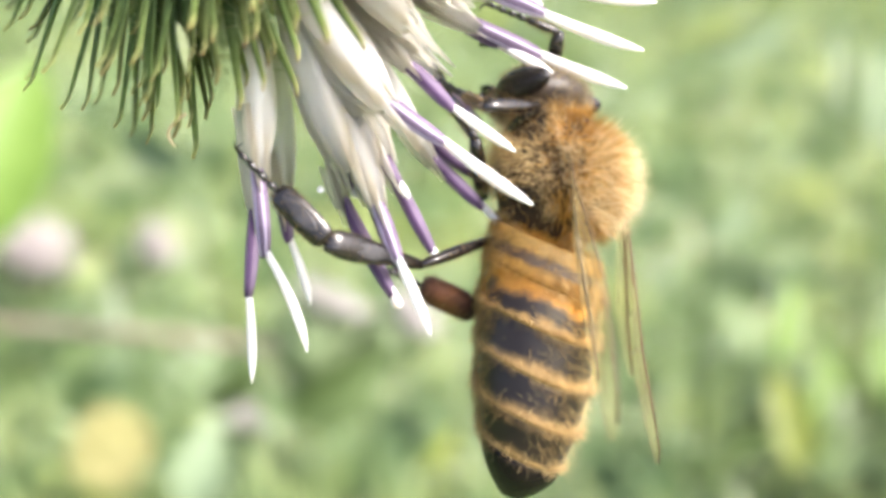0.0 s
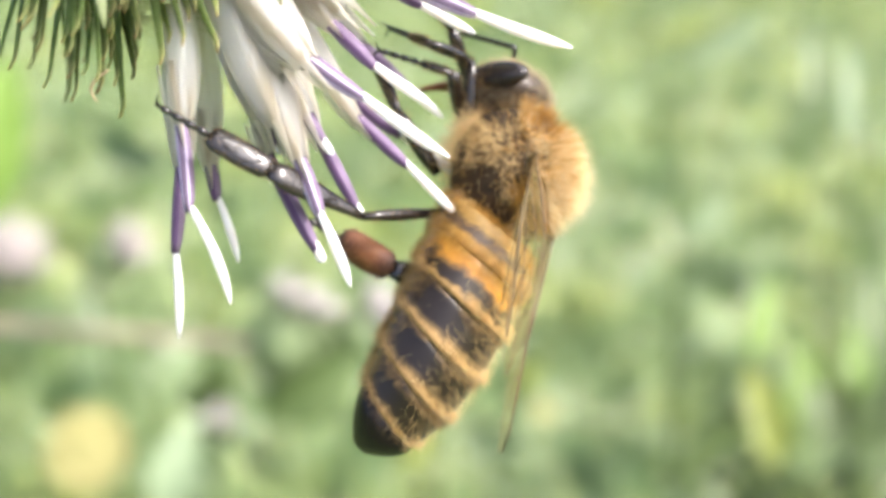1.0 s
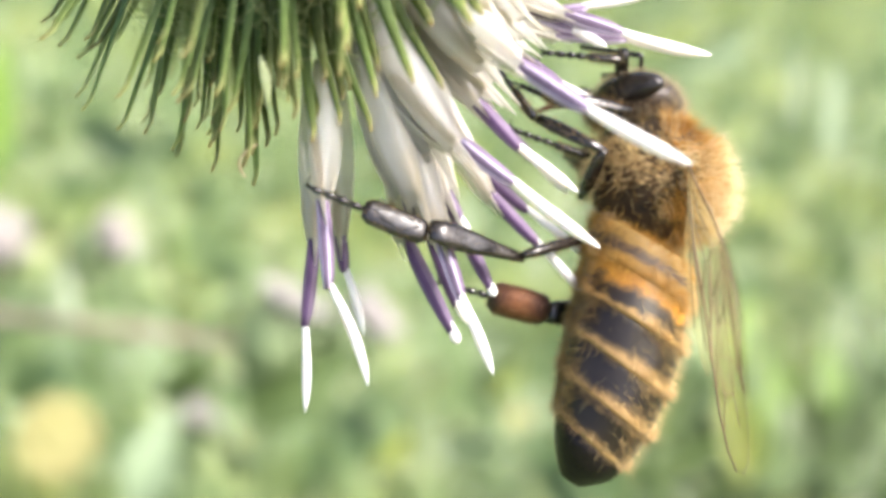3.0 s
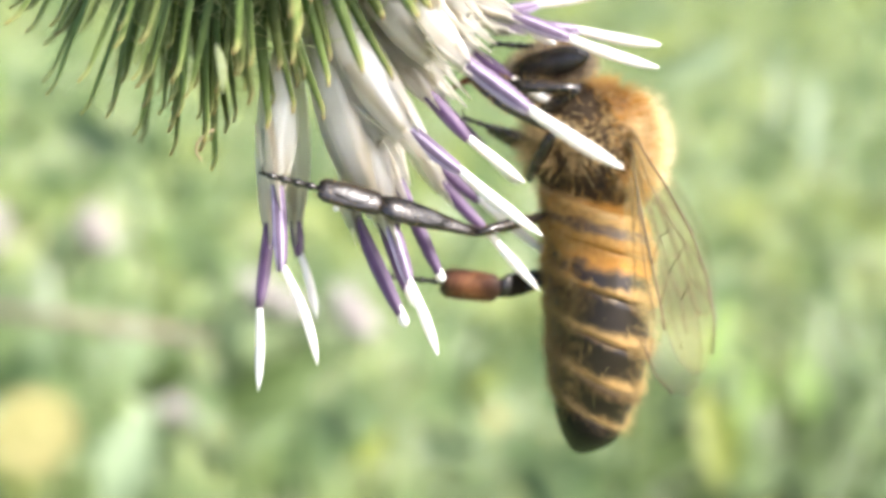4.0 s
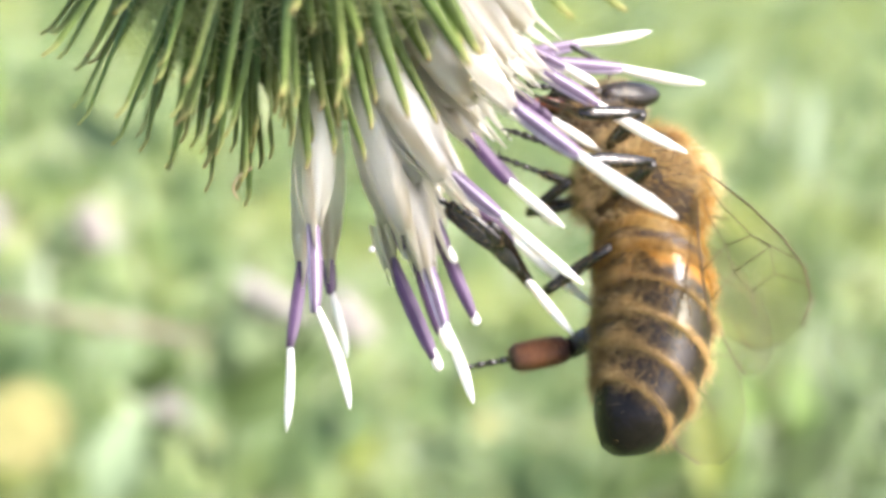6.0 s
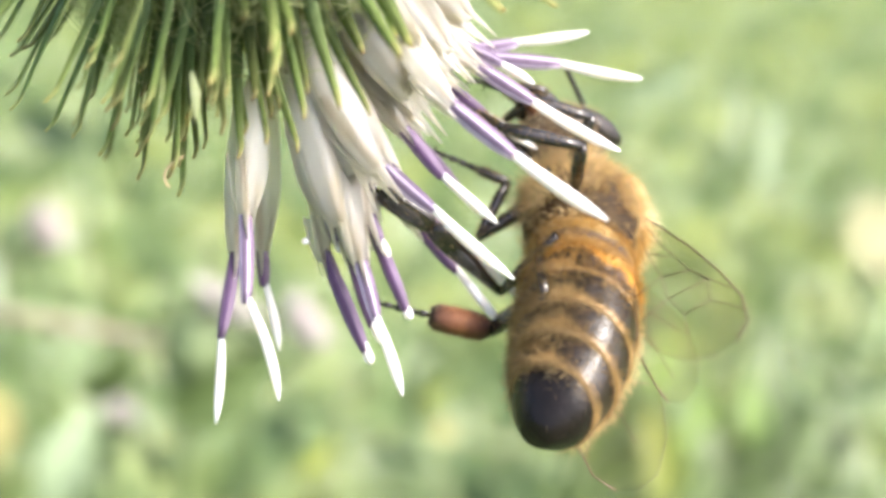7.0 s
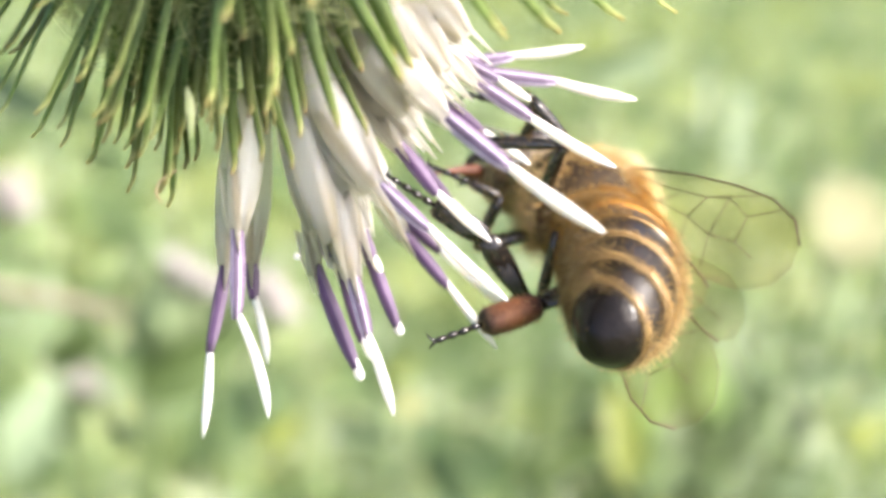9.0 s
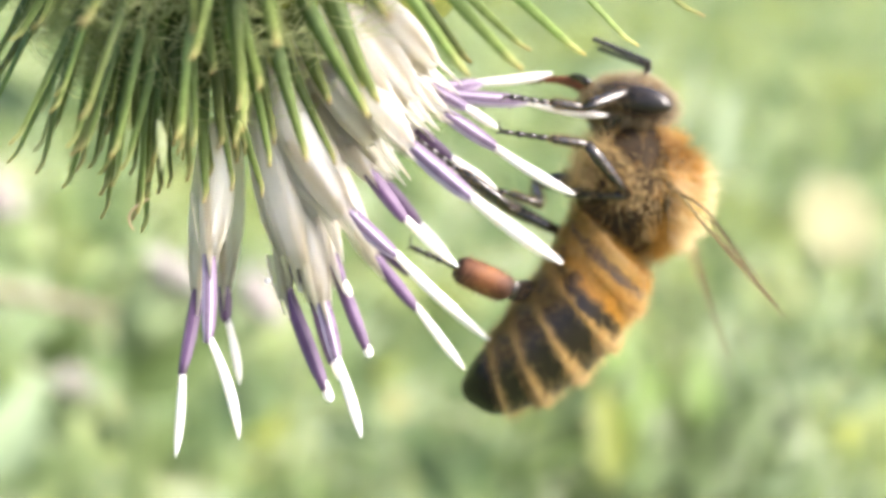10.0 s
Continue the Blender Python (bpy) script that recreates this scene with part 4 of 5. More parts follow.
def leg(hind, brush=False, scale=1.0):
    ls = [3.0, 3.4, 3.5] if hind else [2.1 * scale, 2.1 * scale, 2.4 * scale]
    fem = limb("femur", ls[0], [0.16, 0.20, 0.23, 0.24, 0.21, 0.15] if hind else [0.17, 0.26, 0.28, 0.24, 0.17], M_CHITIN, 0.8, bristles=140)
    tib = limb("tibia", ls[1], [0.14, 0.20, 0.24, 0.30, 0.36, 0.41, 0.40, 0.30] if hind else [0.13, 0.19, 0.22, 0.23, 0.17], M_CHITIN, 0.42 if hind else 0.8, bristles=160, side=(0, 0, 1) if hind else (0, 1, 0))
    if hind:
        # smooth hollow on the broad faces, its pale grey the sky's reflection put into colour
        for y in (1, -1):
            v, f = blob(1.0 * MM, 0.04 * MM, 0.23 * MM, 16, 10, 0.25, (2.15 * MM, y * 0.125 * MM, 0.02 * MM))
            part("basket_plate", mesh_of("basket_plate", v, f, M_SHEEN_PLATE), tib, None, "smooth outer face of the shin, coloured grey for the sky's sheen")
    r0 = (0.52 if brush else 0.38) if hind else 0.15
    v, f = foot_piece(ls[2], r0, hind)
    tar = part("tarsus", mesh_of("tarsus", v, f, M_CHITIN), bee)
    a = ls[2] * (0.56 if hind else 0.45)
    first = [tube([Vector((a * s * MM, 0, 0)) for s in (0, 0.08, 0.3, 0.6, 0.9, 1.0)], [r0 * q * MM for q in (0.62, 0.95, 1.06, 1.08, 1.0, 0.66)], 14,
                  (0.8 if brush else 0.42) if hind else 0.8, side=(0, 0, 1))]
    if brush:
        # rows of stiff hairs across the joint
        comb = [tube([Vector((a * s * MM, y * r0 * 0.72 * MM, z * r0 * 0.95 * MM)) for z in (-0.9, -0.45, 0, 0.45, 0.9)], 0.02 * MM, 5, 0.8)
                  for s in (0.15, 0.25, 0.35, 0.45, 0.55, 0.65, 0.75, 0.85) for y in (1, -1)]
        cv, cf = joined(*comb)
        tagged(part("comb", mesh_of("comb", cv, cf, M_COMB), tar), kind="stuff")
    if hind and not brush:
        for y in (1, -1):
            # the same reflected grey, coloured onto the foot joint
            v, f = blob(0.72 * MM, 0.04 * MM, 0.22 * MM, 14, 10, 0.25, (1.0 * MM, y * 0.145 * MM, 0))
            part("foot_plate", mesh_of("foot_plate", v, f, M_SHEEN_PLATE), tar, None, "smooth face of the first foot joint, coloured grey for the sky's sheen")
    v, f = joined(*first)
    part("basitarsus", mesh_of("basitarsus", v, f, M_POLLEN if brush else M_CHITIN), tar, None, "rust-brown brush joint dusted with pollen" if brush else "")
    fuzz("bristle", tar, v, f, 240, 0.16 * MM, 0.006 * MM, M_BAND_HAIR, 99, lean=(0.7, 0, 0), spread=0.4)
    return (fem, tib, tar), ls


LEGS = [
    # hip in the bee's axes (mm), which way the knee points there, hind or not, brown brush or not,
    # rows of seconds, foot place and the way from the foot up to the ankle; last, where they change, the knee's way and the hip's place in time
    ((-2.0, 0.75, -1.8), (-0.9, 0.4, -0.1), True, False,
     [(0, -5.66, 29.7, 2.68, 0.70, -0.12, -0.71), (1.5, -5.66, 29.6, 2.68, 0.80, -0.18, -0.60), (2.5, -5.60, 29.5, 2.62, 0.82, -0.20, -0.57), (4.5, -5.50, 29.5, 2.50, 0.90, -0.20, -0.42), (5, -2.9, 30.9, 4.1, 0.78, 0.05, -0.62),
      (7, -2.9, 31.2, 4.1, 0.88, 0.1, -0.45), (7.5, -2.7, 31.5, 4.1, 0.92, 0.15, -0.39), (8, -1.0, 32.2, 4.4, 0.90, 0.0, -0.43), (9.5, -1.0, 32.2, 4.4, 0.90, 0.0, -0.43),
      (10, 0.5, 31.4, 6.5, 0.87, 0.0, -0.48)],
     [(0, -0.9, 0.4, -0.1, 0, 0, 0), (5.2, -0.9, 0.4, -0.1, 0, 0, 0), (6.3, -0.1, -1.0, 0.1, 0, 0, 0), (10, -0.1, -1.0, 0.1, 0, 0, 0)],
     [(0, -2.0, 0.75, -1.8, 0, 0, 0), (4.5, -2.0, 0.75, -1.8, 0, 0, 0), (5.2, -2.1, 0.2, -2.2, 0, 0, 0), (10, -2.1, 0.2, -2.2, 0, 0, 0)]),
    ((-1.3, -0.75, -1.55), (-1.0, -0.1, -0.15), True, True,
     [(0, -2.1, 34.0, -0.5, 0.9, 0, -0.44), (1, -2.3, 34.0, -0.2, 0.85, 0, -0.52), (1.5, -1.4, 34.0, 0.1, 0.9, 0, -0.4), (2, 0.4, 34.0, -3.3, 0.78, 0, 0.63), (2.5, -1.5, 34.0, -0.1, 0.96, 0, -0.28),
      (4.5, -1.7, 34.0, -0.4, 1, 0, 0), (5, -1.8, 34.0, -0.2, 0.99, 0, -0.13), (6.5, 0.0, 33.5, -2.3, 0.93, 0, 0.37), (7, -1.0, 33.0, 0.0, 0.99, 0, -0.15), (7.5, -0.8, 32.5, -0.1, 1, 0, -0.02),
      (8, -0.3, 32.0, 0.5, 1, 0, -0.05), (8.5, -0.35, 32.0, -0.4, 0.99, 0, 0.16), (9, 0.8, 31.0, -0.3, 0.90, 0.2, 0.39), (9.5, 0.4, 31.0, -0.6, 0.9, 0.2, 0.4), (10, 0.9, 33.0, 3.2, 0.95, 0, -0.3)]),
    ((-0.7, 0.9, -2.15), (0.1, 0.5, 1.1), False, False,
     [(0, -0.63, 35.3, 6.83, 0.32, -0.55, -0.77), (0.5, -0.87, 36.0, 7.6, 0.07, -0.53, -0.84), (1, -0.59, 36.8, 6.34, 0.28, -0.81, -0.52), (2, 0.18, 34.2, 6.68, 0.32, -0.66, -0.68),
      (2.5, -0.44, 34.15, 7.1, 0.54, -0.24, -0.81), (4, -0.69, 31.68, 7.02, 0.61, -0.45, -0.65), (4.5, -0.11, 30.8, 6.38, 0.46, -0.78, -0.42), (5, -0.63, 28.61, 4.81, 0.86, -0.3, -0.42),
      (6.5, 1.0, 31.76, 6.27, 0.56, -0.79, -0.23), (7, 0.33, 31.8, 6.52, 0.54, -0.76, -0.36), (7.5, 0.7, 34.9, 7.32, 0.24, -0.91, -0.34), (8, 0.44, 32.7, 6.53, 0.43, -0.82, -0.38),
      (8.5, -0.54, 32.25, 6.28, 0.76, -0.59, -0.27), (9, 0.52, 34.1, 6.72, 0.45, -0.84, -0.32), (9.5, -0.09, 32.1, 6.52, 0.56, -0.76, -0.33), (10, 3.0, 31.0, 7.1, 1, 0, 0)],
     [(0, -0.08, 0.7, 0.71, 0, 0, 0), (0.5, 0.34, 0.55, 0.76, 0, 0, 0), (1, -0.24, 0.96, 0.16, 0, 0, 0), (2, -0.17, 0.72, 0.68, 0, 0, 0), (2.5, 0.03, 0.6, 0.8, 0, 0, 0), (4, 0.01, 0.13, 0.99, 0, 0, 0),
      (4.5, 0.5, 0.33, 0.8, 0, 0, 0), (5, -0.25, 0.79, 0.56, 0, 0, 0), (6.5, 0.06, 0.69, 0.72, 0, 0, 0), (7, -0.22, 0.97, -0.12, 0, 0, 0), (7.5, -0.21, 0.66, 0.72, 0, 0, 0),
      (8, -0.58, 0.72, 0.38, 0, 0, 0), (9, -0.57, 0.69, 0.45, 0, 0, 0), (9.5, -0.8, 0.47, 0.37, 0, 0, 0), (10, 0.1, 0.5, 1.1, 0, 0, 0)]),
    ((0.0, -0.9, -1.6), (0.2, -0.9, -0.5), False, False, [(0, 0.4, 33.6, 5.0, 1, 0, -0.3), (9.5, 0.4, 33.6, 5.0, 1, 0, -0.3), (10, 2.6, 33.4, 5.6, 1, 0, -0.2)]),
    ((1.2, 0.7, -1.6), (0.8, 0.6, 0.1), False, False,
     [(0, 0.10, 32.9, 5.06, 0.42, -0.83, -0.38), (0.5, 0.06, 32.3, 5.01, 0.36, -0.84, -0.40), (1, 0.66, 34.6, 5.94, 0.54, -0.77, -0.35), (2.5, 0.83, 33.0, 6.21, 0.47, -0.8, -0.37),
      (4, 0.22, 33.7, 6.85, 0.59, -0.71, -0.38), (4.5, 1.19, 30.8, 6.73, 0.46, -0.8, -0.39), (5, 1.31, 32.0, 6.6, 0.31, -0.91, -0.26), (9.5, 2.05, 35.2, 8.4, 0.53, -0.8, -0.27), (10, 3.2, 31.8, 8.3, 1, 0, 0)],
     [(0, 0.4, -0.35, 0.85, 0, 0, 0), (0.5, 0.57, -0.4, 0.72, 0, 0, 0), (1, 0.91, -0.37, 0.2, 0, 0, 0), (2.5, 0.23, -0.35, 0.91, 0, 0, 0), (4, 0.01, 0.32, 0.95, 0, 0, 0), (4.5, 0.12, 0.55, 0.82, 0, 0, 0),
      (5, 0.15, 0.92, 0.36, 0, 0, 0), (9.5, -0.7, 0.66, 0.29, 0, 0, 0), (10, 0.8, 0.6, 0.1, 0, 0, 0)]),
    ((1.2, -0.7, -1.6), (0.7, -0.7, -0.3), False, False, [(0, 1.4, 33.2, 7.6, 1, 0, 0), (4.5, 1.2, 33.2, 7.4, 1, 0, 0), (9.5, 1.2, 33.2, 7.4, 1, 0, 0), (10, 3.8, 33.4, 8.4, 1, 0, 0)]),
]
LEG_PARTS = [leg(row[2], row[3], 1.12 if row[0][0] < 0 else 1.0) for row in LEGS]


def between(rows, t):
    for a, b in zip(rows, rows[1:]):
        if a[0] <= t <= b[0]:
            s = (t - a[0]) / (b[0] - a[0])
            return Vector(a[1:4]).lerp(Vector(b[1:4]), s), Vector(a[4:7]).lerp(Vector(b[4:7]), s)
    return Vector(rows[-1][1:4]), Vector(rows[-1][4:7])


def along(a, b, up):
    """A pose at a with x towards b."""
    x = (b - a).normalized()
    y = (up.cross(x)).normalized()
    m = Matrix((x, y, x.cross(y))).transposed().to_4x4()
    m.translation = a
    return m


def leg_rows(spec, lengths):
    hip, feet = Vector(spec[0]) * MM, spec[4]
    lf, lt, lr = (x * MM for x in lengths)
    rows = ([], [], [])
    for row in BEE:
        t = row[0]
        to_bee = bee_pose(row).inverted() @ STAGE
        foot, rise = between(feet, t)
        if len(spec) > 6:
            hip = between(spec[6], t)[0] * MM
        bend = (between(spec[5], t)[0] if len(spec) > 5 else Vector(spec[1])).normalized()
        foot, rise = to_bee @ (foot * MM), (to_bee.to_3x3() @ rise).normalized()
        way = foot - hip
        reach = (lf + lt + lr) * 0.985
        if way.length > reach:
            foot = hip + way.normalized() * reach
        home = (hip - foot).normalized()
        for k in range(11):
            ankle = foot + (rise * (1 - k / 10) + home * (k / 10 + 0.02)).normalized() * lr
            if (ankle - hip).length < (lf + lt) * 0.98:
                break
        d = ankle - hip
        far = min(max(d.length, abs(lf - lt) * 1.05), (lf + lt) * 0.995)
        if d.length > (lf + lt) * 0.995 or d.length < abs(lf - lt) * 1.05:
            ankle = hip + d.normalized() * far
            foot = ankle + (foot - ankle).normalized() * lr
        d = (ankle - hip).normalized()
        side = (bend - d * bend.dot(d)).normalized()
        c = (lf * lf + far * far - lt * lt) / (2 * far)
        knee = hip + d * c + side * math.sqrt(max(lf * lf - c * c, 0))
        for k, (a, b) in enumerate(((hip, knee), (knee, ankle), (ankle, foot))):
            rows[k].append((t, along(a, b, side)))
    return rows


# ---- meadow behind ----
def ground():
    n, size = 40, 400.0
    verts, faces = [], []
    for i in range(n + 1):
        for j in range(n + 1):
            x, y = ((k / n * 2 - 1) for k in (i, j))
            x, y = math.copysign(abs(x) ** 3, x) * size, math.copysign(abs(y) ** 3, y) * size
            verts.append((x, y, -0.02 + 0.01 * noise.noise(Vector((x * 3, y * 3, 0)))))
    for i in range(n):
        for j in range(n):
            a = i * (n + 1) + j
            faces.append((a, a + n + 1, a + n + 2, a + 1))
    tagged(new("ground", mesh_of("ground", verts, faces, M_SOIL)), "green meadow ground under weeds and grass", "ground", kind="structure")


ground()


def foliage(name, stops, transmit=0.4, rough=0.5):
    """Leaf colours that change from leaf to leaf and with a soft blotch over each."""
    m = bpy.data.materials.new(name)
    m.use_nodes = True
    nt, ns = m.node_tree, m.node_tree.nodes
    b, geo, ramp, nz, ad = ns["Principled BSDF"], ns.new("ShaderNodeNewGeometry"), ns.new("ShaderNodeValToRGB"), ns.new("ShaderNodeTexNoise"), ns.new("ShaderNodeMath")
    nz.inputs["Scale"].default_value = 16.0
    co = ns.new("ShaderNodeTexCoord")
    nt.links.new(co.outputs["Object"], nz.inputs["Vector"])
    ad.operation, ad.inputs[1].default_value, ad.inputs[2].default_value = "MULTIPLY_ADD", 0.30, 0.0
    nt.links.new(geo.outputs["Random Per Island"], ad.inputs[0])
    mul = ns.new("ShaderNodeMath")
    mul.operation, mul.inputs[1].default_value, mul.inputs[2].default_value = "MULTIPLY_ADD", 2.9, -1.08
    nt.links.new(nz.outputs[0], mul.inputs[0])
    nt.links.new(mul.outputs[0], ad.inputs[2])
    # wide drifts of yellower growth
    wide, yel, hue = ns.new("ShaderNodeTexNoise"), ns.new("ShaderNodeMapRange"), ns.new("ShaderNodeMix")
    wide.inputs["Scale"].default_value, wide.inputs["Detail"].default_value = 8.0, 2.0
    nt.links.new(co.outputs["Object"], wide.inputs["Vector"])
    yel.inputs[1].default_value, yel.inputs[2].default_value, yel.inputs[4].default_value = 0.52, 0.68, 0.55
    nt.links.new(wide.outputs[0], yel.inputs[0])
    hue.data_type = "RGBA"
    hue.inputs[7].default_value = (0.34, 0.38, 0.045, 1)
    e = ramp.color_ramp.elements
    while len(e) < len(stops):
        e.new(0.5)
    for k, (p, c) in enumerate(stops):
        e[k].position, e[k].color = p, (*c, 1)
    nt.links.new(ad.outputs[0], ramp.inputs[0])
    nt.links.new(yel.outputs[0], hue.inputs[0])
    nt.links.new(ramp.outputs[0], hue.inputs[6])
    nt.links.new(hue.outputs[2], b.inputs["Base Color"])
    b.inputs["Roughness"].default_value = rough
    mix, tr = ns.new("ShaderNodeMixShader"), ns.new("ShaderNodeBsdfTranslucent")
    nt.links.new(hue.outputs[2], tr.inputs[0])
    mix.inputs[0].default_value = transmit
    nt.links.new(b.outputs[0], mix.inputs[1])
    nt.links.new(tr.outputs[0], mix.inputs[2])
    nt.links.new(mix.outputs[0], ns["Material Output"].inputs[0])
    return m


def leaf_material(name, base, second, transmit=0.35):
    return material(name, base, 0.5, second, 60, transmit=transmit)


M_GRASS = foliage("meadow_grass", [(0.05, (0.065, 0.110, 0.036)), (0.35, (0.155, 0.235, 0.075)), (0.6, (0.225, 0.305, 0.105)), (0.9, (0.330, 0.390, 0.150))])
M_LEAF = foliage("pale_leaf", [(0.05, (0.085, 0.150, 0.060)), (0.35, (0.220, 0.300, 0.120)), (0.6, (0.300, 0.390, 0.230)), (0.85, (0.470, 0.520, 0.360))])
M_PINK = leaf_material("pink_tuft", (0.54, 0.49, 0.49), (0.42, 0.39, 0.38))
M_YELLOW = leaf_material("yellow_petal", (0.40, 0.37, 0.15), (0.30, 0.29, 0.10))
M_CREAM = leaf_material("cream_petal", (0.33, 0.33, 0.17), (0.25, 0.26, 0.12))
M_BUD = leaf_material("grey_green_bud", (0.182, 0.238, 0.112), (0.098, 0.140, 0.056), 0.15)
M_DARK = leaf_material("dark_leaf_and_shade", (0.115, 0.165, 0.055), (0.065, 0.105, 0.033), 0.25)
M_TWIG = leaf_material("dry_stalk", (0.33, 0.28, 0.20), (0.25, 0.20, 0.14), 0.1)
M_LIME = leaf_material("lime_leaf", (0.19, 0.30, 0.055), (0.15, 0.25, 0.04), 0.45)
FLOOR = -0.02


def blades(count, seed, y0, y1, h0, h1, w, lean=0.3, wide=None):
    rng = np.random.default_rng(seed)
    verts, faces = [], []
    for k in range(count):
        y = y0 + (y1 - y0) * rng.random() ** 0.8
        x = rng.uniform(-wide, wide) if wide else rng.uniform(-0.15, 0.15) + rng.uniform(-0.62, 0.72) * y
        h, a = rng.uniform(h0, h1), rng.uniform(0, 6.283)
        d = Vector((math.cos(a), math.sin(a), 0))
        s = Vector((-d.y, d.x, 0)) * w * rng.uniform(0.5, 1.3)
        b = Vector((x, y, FLOOR))
        bendy = d * h * lean * rng.uniform(0.2, 1.8)
        k0 = len(verts)
        for q in (0, 0.35, 0.7):
            c = b + Vector((0, 0, h * q)) + bendy * q * q
            verts += [c - s * (1 - q * 0.6), c + s * (1 - q * 0.6)]
        verts.append(b + Vector((0, 0, h)) + bendy)
        faces += [(k0, k0 + 1, k0 + 3, k0 + 2), (k0 + 2, k0 + 3, k0 + 5, k0 + 4), (k0 + 4, k0 + 5, k0 + 6)]
    return verts, faces


for name, mat, label, args in (("grass", M_GRASS, "light green meadow grass all around the thistle", (36000, 3, -1.6, 3.2, 0.015, 0.06, 0.004, 0.9, 2.6)),
                               ("grass", M_GRASS, "fine light green meadow grass out of focus", (24000, 1, 0.38, 2.8, 0.015, 0.06, 0.003, 0.9)),
                               ("weed_leaves", M_LEAF, "broad pale green weed leaves among the grass", (15000, 2, 0.38, 2.8, 0.012, 0.045, 0.007, 2.0))):
    v, f = blades(*args)
    tagged(new(name, mesh_of(name, v, f, mat)), label, "grass", kind="stuff")


def stalk(ob, top, r, mat=M_STEM, lean=0.02):
    """A stem from the thing's own top place down to the ground."""
    drop = ob.location.z + top.z - FLOOR
    path = curve_points(top, top + Vector((lean * 0.3, 0.01, -drop * 0.5)), top + Vector((lean, 0.02, -drop)), 8)
    v, f = tube(path, [r] * 4 + [r * 1.3] * 5, 8)
    part("stem", mesh_of("stem", v, f, mat), ob)


def far_thistle(place, size, face, seed, tuft=1.0):
    """A thistle head: scaly ovoid bud and a tuft of thin pink florets, on a stem."""
    rng = np.random.default_rng(seed)
    ob = tagged(new("thistle"), "pale pink thistle head on a green stem, out of focus", "flower", group="thistles in the meadow")
    ob.location = stage(*place)
    f = (STAGE.to_3x3() @ Vector(face)).normalized()
    turn = f.to_track_quat("X", "Z").to_matrix().to_4x4()
    v, f2 = blob(size * 1.15, size * 0.9, size * 0.9, 18, 12, 0.1)
    part("bud", mesh_of("bud", v, f2, M_BUD), ob, turn)
    scales = []
    for k in range(70):
        th, ph = rng.uniform(0.5, 2.7), rng.uniform(0, 6.283)
        d = Vector((math.cos(th), math.sin(th) * math.cos(ph), math.sin(th) * math.sin(ph)))
        p = Vector((d.x * size * 1.15, d.y * size * 0.9, d.z * size * 0.9))
        scales.append(tube([p * 0.95, p * 1.05 + Vector((size * 0.25, 0, 0)), p * 1.15 + Vector((size * 0.5, 0, 0))], [size * 0.12, size * 0.09, size * 0.01], 5))
    v, f2 = joined(*scales)
    tagged(part("scale_cover", mesh_of("scale_cover", v, f2, M_BUD), ob, turn), kind="stuff")
    tips = []
    for k in range(130):
        a, r = rng.uniform(0, 6.283), size * 0.62 * math.sqrt(rng.random())
        o = Vector((0, math.cos(a) * r, math.sin(a) * r))
        tips.append(tube([o + Vector((size * 0.7, 0, 0)), o * 1.4 + Vector((size * 1.3, 0, 0)), o * 1.9 + Vector((size * (1.6 + 0.4 * rng.random()) * tuft, 0, 0))],
                         [size * 0.035, size * 0.045, size * 0.02], 4))
    v, f2 = joined(*tips)
    tagged(part("tuft", mesh_of("tuft", v, f2, M_PINK), ob, turn, "pale pink tuft of florets"), kind="stuff")
    stalk(ob, (turn @ Vector((-size, 0, 0))), size * 0.14)
    return ob


def far_daisy(place, size, mat, label, petals=16, cup=0.3):
    ob = tagged(new("meadow_flower"), label, "flower")
    ob.location = stage(*place)
    rng = random.Random(petals)
    for k in range(petals):
        a = 2 * math.pi * k / petals
        d = Vector((math.cos(a), math.sin(a), cup + rng.uniform(-0.1, 0.1)))
        v, f = tube([d * size * q for q in (0.15, 0.45, 0.8, 1.0)], [size * 0.06, size * 0.2, size * 0.2, size * 0.05], 6, 0.2, side=Vector((-d.y, d.x, 0)))
        part("petal", mesh_of("petal", v, f, mat), ob, pose(0, 0, 0, 50, 0, 0))
    v, f = blob(size * 0.46, size * 0.46, size * 0.12, 12, 8, 0.1)
    part("disc", mesh_of("disc", v, f, mat), ob, pose(0, 0, 0, 50, 0, 0) @ pose(0, 0, size * 0.12))
    stalk(ob, Vector((0, 0, -size * 0.1)), size * 0.06)
    return ob


def broad_leaf(place, tip, wide, mat, label, name="leaf"):
    """A folded blade from a stem at the ground up to its tip; places along the axes of the first view."""
    ob = tagged(new(name), label, "leaf")
    a, b = stage(*place), stage(*tip)
    ob.location = a
    d = b - a
    n = 12
    u = d.cross(Vector((0, 1, 0.2))).normalized()
    w = d.cross(u).normalized()
    verts, faces = [], []
    for k in range(n + 1):
        s = k / n
        c = d * s + w * (math.sin(s * 3.1) * d.length * 0.06)
        r = wide * math.sin(math.pi * (0.06 + 0.94 * s) ** 0.8) ** 0.9 + 0.0004
        for q in (-1, -0.5, 0, 0.5, 1):
            verts.append(c + u * r * q + w * (abs(q) * r * 0.35))
    for k in range(n):
        for j in range(4):
            i = k * 5 + j
            faces.append((i, i + 1, i + 6, i + 5))
    m = verts[:]
    verts += [p + w * 0.0005 for p in m]
    k0 = len(m)
    faces += [tuple(q + k0 for q in reversed(fc)) for fc in faces]
    part("blade", mesh_of("blade", verts, faces, mat), ob)
    stalk(ob, Vector((0, 0, 0)), wide * 0.12, M_STEM)
    return ob


